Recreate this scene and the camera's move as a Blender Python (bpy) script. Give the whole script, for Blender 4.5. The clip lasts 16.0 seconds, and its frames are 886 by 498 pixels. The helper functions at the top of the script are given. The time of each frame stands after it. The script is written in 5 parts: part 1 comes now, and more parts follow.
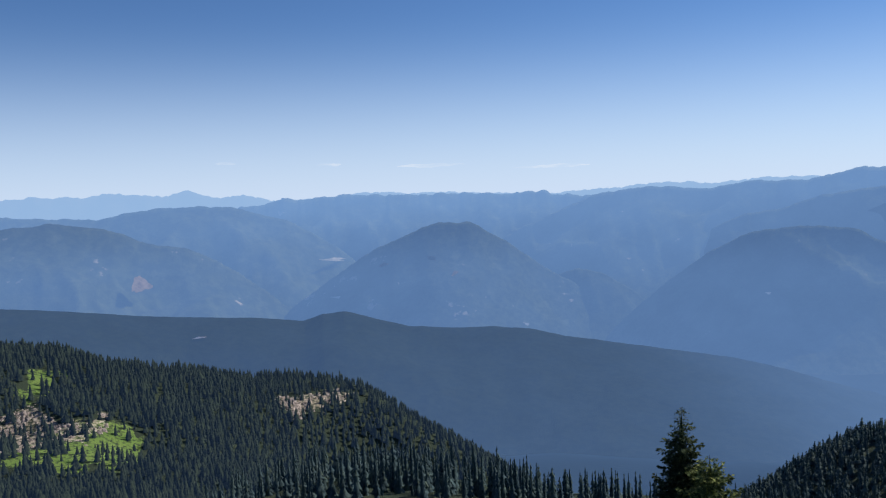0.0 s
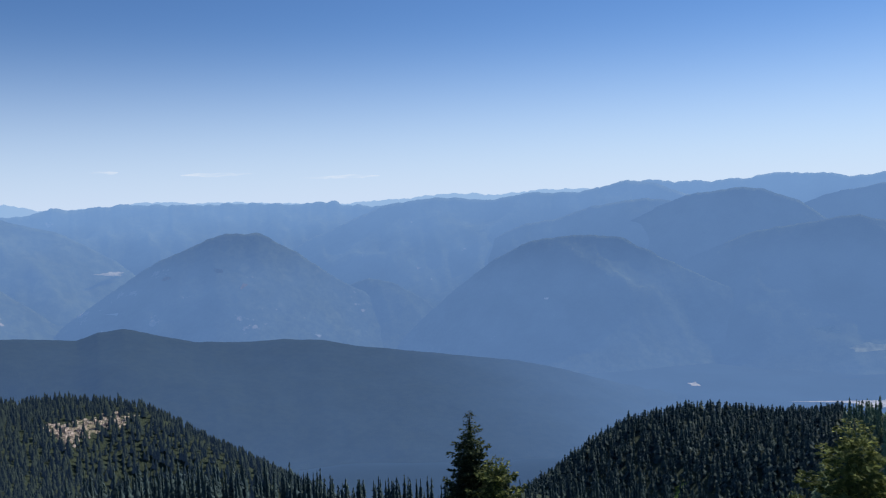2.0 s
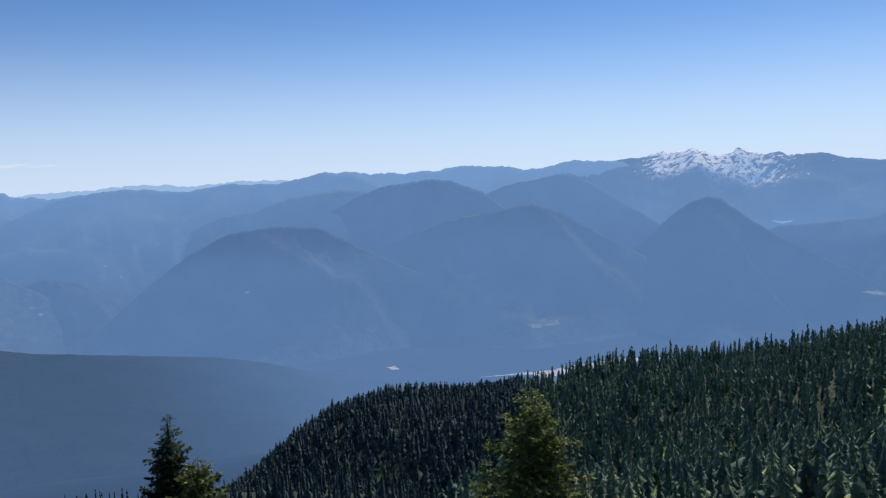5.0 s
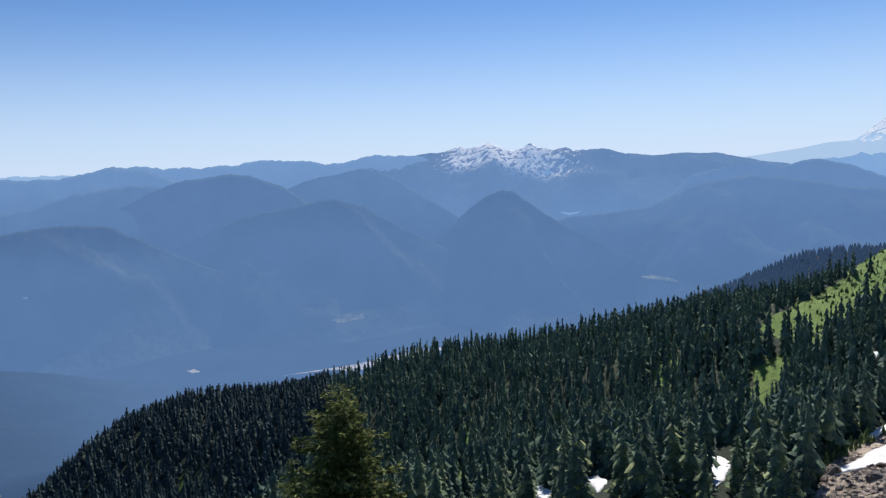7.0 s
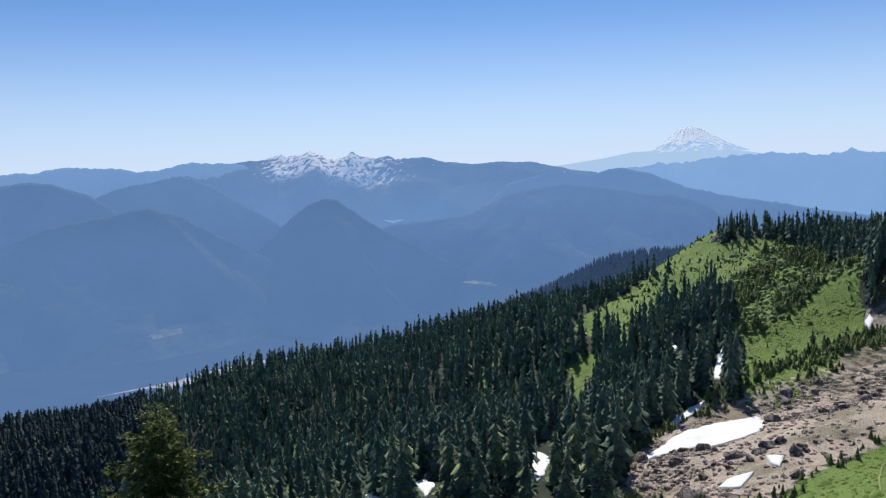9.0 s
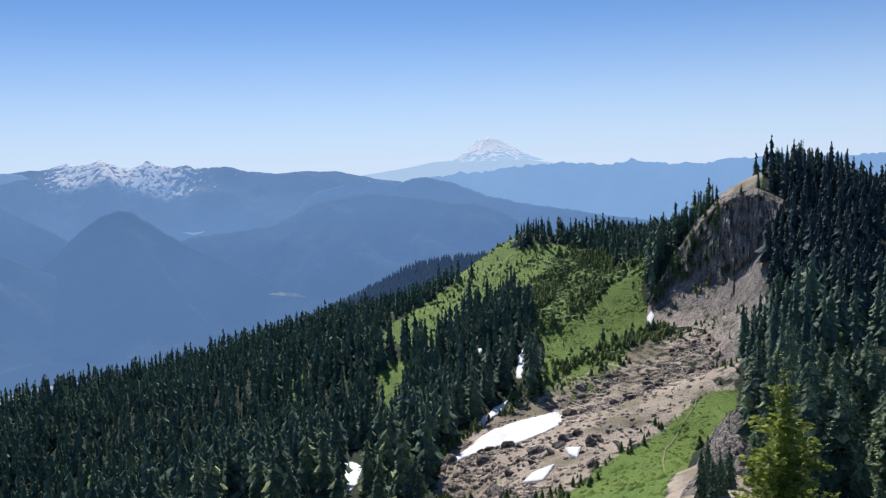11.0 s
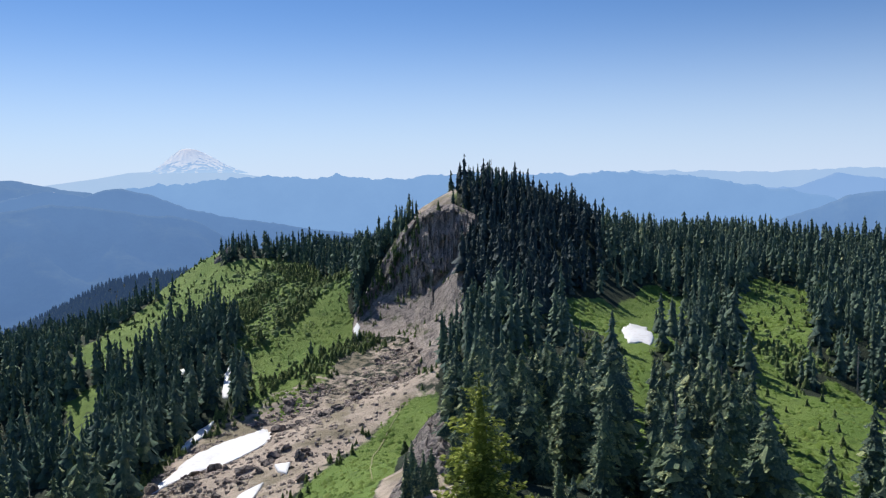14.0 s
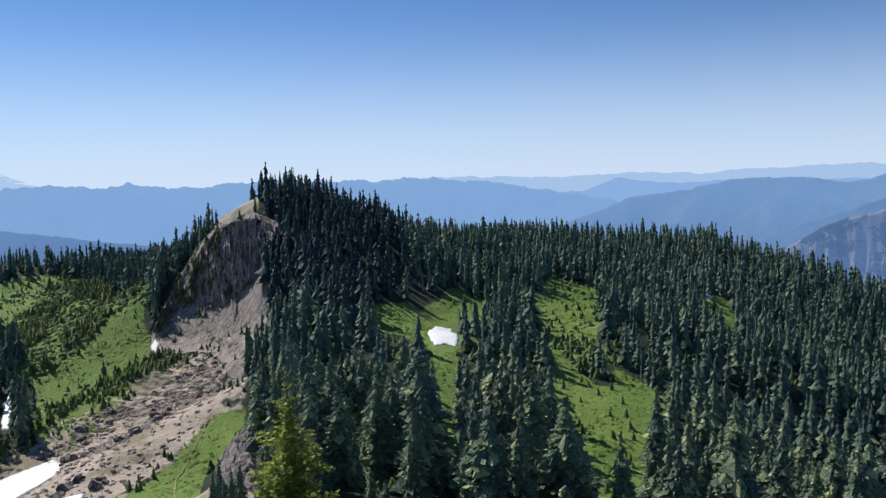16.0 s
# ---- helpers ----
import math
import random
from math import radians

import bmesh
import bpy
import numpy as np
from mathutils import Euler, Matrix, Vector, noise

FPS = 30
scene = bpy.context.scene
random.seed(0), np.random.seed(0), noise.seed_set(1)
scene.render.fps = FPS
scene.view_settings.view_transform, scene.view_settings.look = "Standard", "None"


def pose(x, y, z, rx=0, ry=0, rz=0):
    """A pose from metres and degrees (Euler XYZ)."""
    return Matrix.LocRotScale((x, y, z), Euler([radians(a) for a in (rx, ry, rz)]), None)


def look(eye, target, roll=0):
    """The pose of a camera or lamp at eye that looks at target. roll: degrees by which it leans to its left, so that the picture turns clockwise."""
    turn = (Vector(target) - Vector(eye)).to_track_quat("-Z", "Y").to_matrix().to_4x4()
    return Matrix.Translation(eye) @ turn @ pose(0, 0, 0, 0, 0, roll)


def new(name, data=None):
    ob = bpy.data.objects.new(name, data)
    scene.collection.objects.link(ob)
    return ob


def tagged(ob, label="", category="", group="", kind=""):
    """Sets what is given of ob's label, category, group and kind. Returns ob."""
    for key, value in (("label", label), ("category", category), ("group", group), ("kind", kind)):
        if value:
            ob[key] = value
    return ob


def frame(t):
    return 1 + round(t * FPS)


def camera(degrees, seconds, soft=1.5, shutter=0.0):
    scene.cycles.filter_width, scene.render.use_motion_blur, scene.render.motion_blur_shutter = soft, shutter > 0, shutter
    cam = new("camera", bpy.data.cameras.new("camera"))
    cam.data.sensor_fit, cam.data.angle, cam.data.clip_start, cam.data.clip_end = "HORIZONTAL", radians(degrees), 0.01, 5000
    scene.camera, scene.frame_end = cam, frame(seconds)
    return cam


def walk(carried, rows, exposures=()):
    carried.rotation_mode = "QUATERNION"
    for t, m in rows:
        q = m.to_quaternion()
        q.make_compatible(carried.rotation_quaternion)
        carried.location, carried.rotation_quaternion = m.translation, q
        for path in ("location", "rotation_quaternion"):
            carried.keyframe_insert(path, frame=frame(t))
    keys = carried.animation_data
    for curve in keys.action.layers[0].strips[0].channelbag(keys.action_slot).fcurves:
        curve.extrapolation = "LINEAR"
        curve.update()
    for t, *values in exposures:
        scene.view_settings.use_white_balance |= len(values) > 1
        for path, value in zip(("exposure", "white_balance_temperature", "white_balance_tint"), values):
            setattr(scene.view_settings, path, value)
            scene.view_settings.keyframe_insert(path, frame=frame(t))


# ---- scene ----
cam = camera(56.02, 16.0, soft=1.25)
# the pan: seconds, heading (to the left), pitch, roll, in degrees
PAN = [
    (0, 0, -3.82, -2.36), (0.5, -3.57, -3.76, -2.11), (1, -7.17, -3.7, -2.07), (1.5, -10.75, -3.64, -2.1),
    (2, -14.35, -3.64, -2.11), (2.5, -18.02, -3.74, -1.84), (3, -21.67, -3.85, -1.66), (3.5, -25.04, -4.06, -1.54),
    (6, -41.46, -5.5, -2.25), (6.5, -44.93, -5.68, -2.15), (7, -48.27, -5.77, -2.05), (7.5, -51.33, -5.82, -2.03),
    (8, -54.2, -5.79, -1.94), (8.5, -57.15, -5.74, -1.92), (9, -60.38, -5.62, -1.91), (11.5, -77.03, -5.45, -1.89),
    (12, -80.43, -5.47, -1.69), (12.5, -83.86, -5.39, -1.48), (13, -87.17, -5.25, -1.31), (13.5, -90.44, -5.12, -1.11),
    (14, -93.74, -4.97, -0.92), (14.5, -97.16, -4.85, -0.85), (15, -100.45, -4.77, -1), (15.5, -103.67, -4.74, -1.27),
    (16, -107.12, -4.76, -1.46),
]


def aim(yaw, pitch, roll):
    """The camera stands on the summit and turns about the body that carries it."""
    a, b = radians(yaw), radians(pitch)
    ahead = Vector((-math.sin(a) * math.cos(b), math.cos(a) * math.cos(b), math.sin(b)))
    eye = Vector((-math.sin(a), math.cos(a), 0)) * 0.05
    return look(eye, eye + ahead, roll)


walk(cam, [(t, aim(yaw, pitch, roll)) for t, yaw, pitch, roll in PAN], [(0, 0.0), (16, 0.0)])

# ---- sky and sun ----
SUN_BEARING, SUN_HEIGHT = 63.0, 40.0
world = bpy.data.worlds.new("sky")
scene.world = world
world.use_nodes = True
wn, wl = world.node_tree.nodes, world.node_tree.links
wn.clear()
sky = wn.new("ShaderNodeTexSky")
sky.sky_type = "NISHITA"
sky.sun_disc = False
sky.sun_elevation, sky.sun_rotation = radians(SUN_HEIGHT), radians(SUN_BEARING)
sky.altitude, sky.air_density, sky.dust_density, sky.ozone_density = 1800, 1.0, 0.05, 4.0
back = wn.new("ShaderNodeBackground")
back.inputs["Strength"].default_value = 0.0755
# a clean blue sky that pales into valley haze near the horizon, the same all round
tint = wn.new("ShaderNodeMix")
tint.data_type, tint.blend_type = "RGBA", "MULTIPLY"
tint.inputs[0].default_value, tint.inputs[7].default_value = 1.0, (0.745, 0.95, 1.21, 1.0)
wl.new(sky.outputs["Color"], tint.inputs[6])
up = wn.new("ShaderNodeSeparateXYZ")
wl.new(wn.new("ShaderNodeTexCoord").outputs["Generated"], up.inputs[0])
low = wn.new("ShaderNodeMapRange")
low.interpolation_type = "SMOOTHERSTEP"
for k, v in ((1, -0.08), (2, 0.24), (3, 0.92), (4, 0.0)):
    low.inputs[k].default_value = v
wl.new(up.outputs["Z"], low.inputs[0])
haze = wn.new("ShaderNodeMix")
haze.data_type = "RGBA"
haze.inputs[7].default_value = (8.5, 10.1, 13.0, 1.0)
wl.new(low.outputs[0], haze.inputs[0])
wl.new(tint.outputs[2], haze.inputs[6])
wl.new(haze.outputs[2], back.inputs["Color"])
wl.new(back.outputs["Background"], wn.new("ShaderNodeOutputWorld").inputs["Surface"])

lamp = bpy.data.lights.new("sun", "SUN")
lamp.energy, lamp.angle, lamp.color = 4.25, radians(0.53), (1.0, 0.965, 0.91)
sun = new("sun", lamp)
sa, sb = radians(SUN_BEARING), radians(SUN_HEIGHT)
sun.matrix_world = look((0, 0, 0), (-math.sin(sa) * math.cos(sb), -math.cos(sa) * math.cos(sb), -math.sin(sb)))
sun.location = (0, 0, 300)

# ---- materials ----
def node_kit(name):
    mat = bpy.data.materials.new(name)
    mat.use_nodes = True
    tree = mat.node_tree
    tree.nodes.clear()

    def add(kind, links=(), **values):
        n = tree.nodes.new(kind)
        for key, v in values.items():
            if key == "op":
                n.operation = v
            elif key == "blend":
                n.data_type, n.blend_type = "RGBA", v
        for key, v in links:
            s = n.inputs[key]
            if hasattr(v, "is_output"):
                tree.links.new(v, s)
            else:
                s.default_value = v
        return n
    return mat, add


def mixed(add, fac, a, b, blend="MIX"):
    n = add("ShaderNodeMix", blend=blend)
    for socket, v in ((n.inputs[0], fac), (n.inputs[6], a), (n.inputs[7], b)):
        if hasattr(v, "is_output"):
            n.id_data.links.new(v, socket)
        else:
            socket.default_value = v
    return n.outputs[2]


def rgb(r, g, b):
    return (r, g, b, 1.0)


def ranged(add, value, a, b, lo=0.0, hi=1.0):
    n = add("ShaderNodeMapRange", [(0, value), (1, a), (2, b), (3, lo), (4, hi)])
    n.interpolation_type = "SMOOTHSTEP"
    return n.outputs[0]


def noise_of(add, coord, scale, detail=4.0, rough=0.55):
    return add("ShaderNodeTexNoise", [("Vector", coord), ("Scale", scale), ("Detail", detail), ("Roughness", rough)]).outputs["Fac"]


def stretched(add, coord, x, y, z):
    return add("ShaderNodeVectorMath", [(0, coord), (1, (x, y, z))], op="MULTIPLY").outputs[0]


def close_up(add, colour, rough, height=None, strength=0.3, distance=0.5, through_light=None, gloss=0.2):
    """A dull surface with relief; through_light lets a share of the light pass, as needles and grass do."""
    links = [("Base Color", colour), ("Roughness", rough), ("Specular IOR Level", gloss)]
    if height is not None:
        links.append(("Normal", add("ShaderNodeBump", [("Height", height), ("Strength", strength), ("Distance", distance)]).outputs[0]))
    surface = add("ShaderNodeBsdfPrincipled", links).outputs[0]
    if through_light is not None:
        leaf = add("ShaderNodeBsdfTranslucent", [("Color", colour)]).outputs[0]
        surface = add("ShaderNodeMixShader", [(0, through_light), (1, surface), (2, leaf)]).outputs[0]
    add("ShaderNodeOutputMaterial", [("Surface", surface)])


def foliage(name, dark, light, accent, share=0.12, through_light=0.2, grain=1.5, contrast=0.8):
    mat, add = node_kit(name)
    dark, light, accent = ([1.45 * c for c in tone] for tone in (dark, light, accent))
    place = add("ShaderNodeNewGeometry")
    at = place.outputs["Position"]
    tree_tone = noise_of(add, at, 0.11, 1.0)
    twig_tone = place.outputs["Random Per Island"]
    base = mixed(add, ranged(add, tree_tone, 0.38, 0.62), rgb(*dark), rgb(*light))
    # random boughs and flecks take accent as if sunlit, others darken as if shaded
    base = mixed(add, ranged(add, twig_tone, 1.0 - share, 1.0), base, rgb(*accent))
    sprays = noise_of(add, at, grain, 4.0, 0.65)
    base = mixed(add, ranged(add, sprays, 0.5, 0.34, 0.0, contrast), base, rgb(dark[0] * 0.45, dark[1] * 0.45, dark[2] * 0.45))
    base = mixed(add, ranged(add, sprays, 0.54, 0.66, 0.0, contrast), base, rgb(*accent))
    close_up(add, base, 0.6, sprays, contrast, 0.4, through_light, 0.04)
    return mat


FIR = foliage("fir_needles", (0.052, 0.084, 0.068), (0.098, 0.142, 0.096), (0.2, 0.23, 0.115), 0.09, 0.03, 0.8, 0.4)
# darker, bluer copy of the fir needles: shade and haze put into the colour
FIR_SHADED = foliage("shaded_fir_needles", (0.03, 0.049, 0.054), (0.045, 0.068, 0.066), (0.066, 0.088, 0.068), 0.12, 0.05, 0.8, 0.35)
# lighter copy of the fir needles: sun on the near woods put into the colour
FIR_CLOSE = foliage("lit_fir_needles", (0.066, 0.1, 0.076), (0.125, 0.17, 0.1), (0.36, 0.39, 0.19), 0.28, 0.1, 2.8, 0.5)
# the sunlight on this single fir is put into its needle colour
FIR_NEAR = foliage("sunlit_fir_needles", (0.15, 0.185, 0.045), (0.27, 0.31, 0.07), (0.46, 0.49, 0.13), 0.5, 0.5, 4.0, 0.4)
# dark base with a bright accent that paints the sun on the branch tips
FIR_MIXED = foliage("sunlit_tip_fir_needles", (0.05, 0.065, 0.026), (0.085, 0.105, 0.034), (0.30, 0.32, 0.10), 0.3, 0.35, 4.0, 0.6)
# darkened needles stand in for the backlight on the pointed tree
FIR_DARK = foliage("backlit_spruce_needles", (0.035, 0.048, 0.025), (0.055, 0.072, 0.034), (0.12, 0.13, 0.055), 0.15, 0.25, 5.0)
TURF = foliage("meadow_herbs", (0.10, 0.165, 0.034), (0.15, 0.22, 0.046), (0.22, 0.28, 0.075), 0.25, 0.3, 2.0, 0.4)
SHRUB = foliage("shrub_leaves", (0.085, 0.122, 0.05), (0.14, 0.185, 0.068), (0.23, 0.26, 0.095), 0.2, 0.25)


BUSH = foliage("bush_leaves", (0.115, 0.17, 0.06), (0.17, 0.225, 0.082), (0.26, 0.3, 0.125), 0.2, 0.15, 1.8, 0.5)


def bark():
    mat, add = node_kit("bark")
    at = add("ShaderNodeNewGeometry").outputs["Position"]
    grain = noise_of(add, stretched(add, at, 1, 1, 0.2), 6.0, 5.0)
    close_up(add, mixed(add, grain, rgb(0.06, 0.048, 0.038), rgb(0.2, 0.17, 0.145)), 0.9, grain, 0.6, 0.1)
    return mat


BARK = bark()


def ground_material():
    """Forest floor, turf, scree and bare earth, told apart by the plan's zones."""
    mat, add = node_kit("ground")
    at = add("ShaderNodeNewGeometry").outputs["Position"]

    def zone(name):
        n = add("ShaderNodeAttribute")
        n.attribute_name = name
        return n.outputs["Fac"]
    broad, mid, fine = noise_of(add, at, 0.035, 4.0), noise_of(add, at, 0.25, 5.0), noise_of(add, at, 1.6, 4.0)
    floor_tone = mixed(add, mid, rgb(0.024, 0.036, 0.024), rgb(0.046, 0.062, 0.034))
    floor_tone = mixed(add, ranged(add, broad, 0.66, 0.76, 0, 0.4), floor_tone, rgb(0.06, 0.09, 0.035))
    turf = mixed(add, ranged(add, broad, 0.3, 0.7), rgb(0.148, 0.242, 0.048), rgb(0.208, 0.295, 0.066))
    turf = mixed(add, ranged(add, mid, 0.52, 0.72, 0, 0.75), turf, rgb(0.10, 0.155, 0.04))
    turf = mixed(add, ranged(add, fine, 0.5, 0.8, 0, 0.6), turf, rgb(0.23, 0.3, 0.07))
    scree = mixed(add, mid, rgb(0.44, 0.345, 0.26), rgb(0.72, 0.595, 0.47))
    scree = mixed(add, ranged(add, noise_of(add, at, 0.09, 5.0, 0.65), 0.54, 0.66, 0, 0.7), scree, rgb(0.25, 0.205, 0.165))
    scree = mixed(add, ranged(add, fine, 0.5, 0.75, 0, 0.6), scree, rgb(0.24, 0.2, 0.17))
    scree = mixed(add, ranged(add, broad, 0.48, 0.62, 0, 0.65), scree, rgb(0.17, 0.155, 0.075))
    edge = add("ShaderNodeMath", [(0, mid), (1, -0.5)], op="ADD").outputs[0]

    def ragged(name):
        wide = add("ShaderNodeMath", [(0, edge), (1, 1.3), (2, zone(name))], op="MULTIPLY_ADD").outputs[0]
        return ranged(add, wide, 0.35, 0.65)
    tone = mixed(add, ragged("turf"), floor_tone, turf)
    tone = mixed(add, ragged("scree"), tone, scree)
    relief = add("ShaderNodeMath", [(0, mid), (1, 1.0), (2, fine)], op="MULTIPLY_ADD").outputs[0]
    close_up(add, tone, 0.9, relief, 0.8, 0.8)
    return mat


def rock_material(name, dark, light, stain, moss=0.0, blocks=0.7):
    mat, add = node_kit(name)
    at = add("ShaderNodeNewGeometry").outputs["Position"]
    streak = noise_of(add, stretched(add, at, 1, 1, 0.22), 0.35, 6.0, 0.65)
    grain = noise_of(add, at, 1.7, 6.0, 0.65)
    tone = mixed(add, ranged(add, streak, 0.32, 0.68), rgb(*dark), rgb(*light))
    tone = mixed(add, ranged(add, grain, 0.5, 0.72, 0, 0.65), tone, rgb(*stain))
    cracks = noise_of(add, stretched(add, at, 1, 1, 0.1), 0.9, 4.0, 0.7)
    lines = ranged(add, cracks, 0.30, 0.42)
    cell = add("ShaderNodeTexVoronoi", [("Vector", stretched(add, at, 1, 1, 0.4)), ("Scale", 0.42)])
    split = add("ShaderNodeTexVoronoi", [("Vector", stretched(add, at, 1, 1, 0.4)), ("Scale", 0.42)])
    split.feature = "DISTANCE_TO_EDGE"
    shade = add("ShaderNodeSeparateColor", [(0, cell.outputs["Color"])]).outputs[0]
    tone = mixed(add, ranged(add, shade, 0.0, 1.0, 0.0, 0.8 * blocks), tone, rgb(*light))
    joint = ranged(add, split.outputs["Distance"], 0.0, 0.06, 1.0 - blocks, 1.0)
    lines = add("ShaderNodeMath", [(0, lines), (1, joint)], op="MULTIPLY").outputs[0]
    tone = mixed(add, lines, rgb(dark[0] * 0.6, dark[1] * 0.6, dark[2] * 0.6), tone)
    green = ranged(add, noise_of(add, at, 0.09, 4.0, 0.6), 0.56, 0.66, 0, moss)
    tone = mixed(add, green, tone, rgb(0.09, 0.11, 0.045))
    relief = add("ShaderNodeMath", [(0, grain), (1, lines)], op="ADD").outputs[0]
    close_up(add, tone, 0.88, relief, 0.9, 0.7)
    return mat


CLIFF_ROCK = rock_material("cliff_rock", (0.19, 0.165, 0.15), (0.46, 0.39, 0.34), (0.13, 0.115, 0.10), 0.85)
APRON_ROCK = rock_material("eroded_apron", (0.32, 0.265, 0.225), (0.58, 0.485, 0.41), (0.22, 0.185, 0.16), 0.3, 0.4)
RUBBLE_ROCK = rock_material("rubble_rock", (0.26, 0.215, 0.18), (0.56, 0.46, 0.385), (0.2, 0.17, 0.145), 0.2)
BOULDER_ROCK = rock_material("boulder_rock", (0.15, 0.13, 0.115), (0.37, 0.31, 0.275), (0.10, 0.09, 0.082))
GROUND = ground_material()


def snow_material():
    mat, add = node_kit("old_snow")
    at = add("ShaderNodeNewGeometry").outputs["Position"]
    dirt = noise_of(add, at, 0.5, 5.0)
    tone = mixed(add, ranged(add, dirt, 0.5, 0.75, 0, 0.5), rgb(0.94, 0.93, 0.91), rgb(0.74, 0.68, 0.62))
    close_up(add, tone, 0.6, noise_of(add, at, 1.2, 4.0), 0.4, 0.3)
    return mat


SNOW = snow_material()

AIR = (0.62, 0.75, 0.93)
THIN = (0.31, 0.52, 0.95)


def distant(name, low, high, top, rocks=0.0, snow=0.0, streaks=None, snow_line=0.0, floor=-560.0, scale=1.0, radial=False, air=AIR, pool=None, lift=0.36, canopy=0.0):
    """The far country, from some 600 metres outwards, with the haze of the air painted in: base colour dimmed, emission
    glow added.
    `high` and `low` say how much air lies before the crest and before the valley below it."""
    mat, add = node_kit(name)
    at = add("ShaderNodeNewGeometry").outputs["Position"]
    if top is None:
        # haze painted by elevation angle: low slopes share one tone, crests take `high`
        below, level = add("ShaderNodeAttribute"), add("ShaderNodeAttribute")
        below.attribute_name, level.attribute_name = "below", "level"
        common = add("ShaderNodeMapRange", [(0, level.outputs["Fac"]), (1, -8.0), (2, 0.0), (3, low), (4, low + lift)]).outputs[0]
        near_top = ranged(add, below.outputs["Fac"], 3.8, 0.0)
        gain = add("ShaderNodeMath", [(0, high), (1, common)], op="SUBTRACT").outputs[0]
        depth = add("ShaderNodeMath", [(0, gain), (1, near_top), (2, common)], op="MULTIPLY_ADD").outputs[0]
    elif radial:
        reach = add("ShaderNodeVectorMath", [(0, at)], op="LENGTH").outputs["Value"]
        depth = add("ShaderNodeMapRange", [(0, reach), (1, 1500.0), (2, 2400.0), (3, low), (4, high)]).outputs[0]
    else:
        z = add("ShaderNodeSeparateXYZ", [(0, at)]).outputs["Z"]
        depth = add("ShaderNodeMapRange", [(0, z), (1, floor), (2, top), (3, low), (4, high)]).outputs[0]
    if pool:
        # painted haze grows eastwards, so that the dark ridge's right end fades out
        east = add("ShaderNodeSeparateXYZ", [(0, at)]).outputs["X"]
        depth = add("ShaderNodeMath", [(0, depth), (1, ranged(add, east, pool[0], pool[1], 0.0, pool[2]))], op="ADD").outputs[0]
    broad = noise_of(add, at, 0.006 * scale, 4.0)
    mid = noise_of(add, at, 0.03 * scale, 5.0, 0.6)
    fine = noise_of(add, at, 0.16 * scale, 4.0, 0.7)
    depth = add("ShaderNodeMath", [(0, depth), (1, ranged(add, broad, 0.3, 0.7, 0.97, 1.03))], op="MULTIPLY").outputs[0]
    woods = mixed(add, ranged(add, mid, 0.35, 0.65), rgb(0.024, 0.032, 0.018), rgb(0.046, 0.058, 0.03))
    woods = mixed(add, ranged(add, fine, 0.4, 0.7, 0, 0.5), woods, rgb(0.018, 0.025, 0.014))
    thin = noise_of(add, at, 0.011 * scale, 5.0, 0.62)
    woods = mixed(add, ranged(add, thin, 0.52, 0.7, 0, 0.35 if scale < 1.6 else 0.14), woods, rgb(0.10, 0.12, 0.07))
    if radial:
        woods = mixed(add, ranged(add, noise_of(add, stretched(add, at, 1, 1, 0.2), 0.004, 5.0), 0.3, 0.65, 1.0, 0.55), woods, rgb(0.012, 0.018, 0.012))
    if canopy > 0:
        woods = mixed(add, canopy, woods, rgb(0.012, 0.018, 0.012))
    if rocks > 0:
        bare = ranged(add, add("ShaderNodeMath", [(0, mid), (1, 0.6), (2, broad)], op="MULTIPLY_ADD").outputs[0], 1.10 - rocks, 1.16 - rocks)
        woods = mixed(add, bare, woods, mixed(add, fine, rgb(0.13, 0.115, 0.105), rgb(0.30, 0.265, 0.24)))
    if snow > 0:
        z = add("ShaderNodeSeparateXYZ", [(0, at)]).outputs["Z"]
        flow = noise_of(add, stretched(add, at, 1.0, 1.0, 0.35), 0.017 * scale, 6.0, 0.62)
        high_up = add("ShaderNodeMapRange", [(0, z), (1, snow_line), (2, top), (3, -0.26), (4, 0.16)]).outputs[0]
        white = ranged(add, add("ShaderNodeMath", [(0, flow), (1, high_up)], op="ADD").outputs[0], 0.52 - 0.1 * snow, 0.57 - 0.1 * snow)
        woods = mixed(add, white, mixed(add, ranged(add, z, snow_line - 60, snow_line + 20), woods, rgb(0.12, 0.11, 0.11)), rgb(0.9, 0.9, 0.92))
    if streaks:
        # snow lying in chutes that run down from the crest, between the bearings given
        along, down = add("ShaderNodeAttribute"), add("ShaderNodeAttribute")
        along.attribute_name, down.attribute_name = "along", "down"
        u, d = along.outputs["Fac"], down.outputs["Fac"]
        skew = add("ShaderNodeMath", [(0, d), (1, 5.0), (2, u)], op="MULTIPLY_ADD").outputs[0]
        flat = add("ShaderNodeCombineXYZ", [(0, skew), (1, add("ShaderNodeMath", [(0, d), (1, 9.0)], op="MULTIPLY").outputs[0])]).outputs[0]
        chute = noise_of(add, flat, 2.6, 6.0, 0.7)
        reach = add("ShaderNodeMath", [(0, ranged(add, u, streaks[0], streaks[1])), (1, ranged(add, u, streaks[3], streaks[2]))], op="MULTIPLY").outputs[0]
        white = ranged(add, add("ShaderNodeMath", [(0, chute), (1, add("ShaderNodeMath", [(0, reach), (1, 0.19)], op="MULTIPLY").outputs[0])], op="ADD").outputs[0], 0.65, 0.68)
        fade = ranged(add, d, 0.36, 0.22)
        white = add("ShaderNodeMath", [(0, white), (1, fade)], op="MULTIPLY").outputs[0]
        bare = add("ShaderNodeMath", [(0, ranged(add, d, 0.4, 0.2)), (1, reach)], op="MULTIPLY").outputs[0]
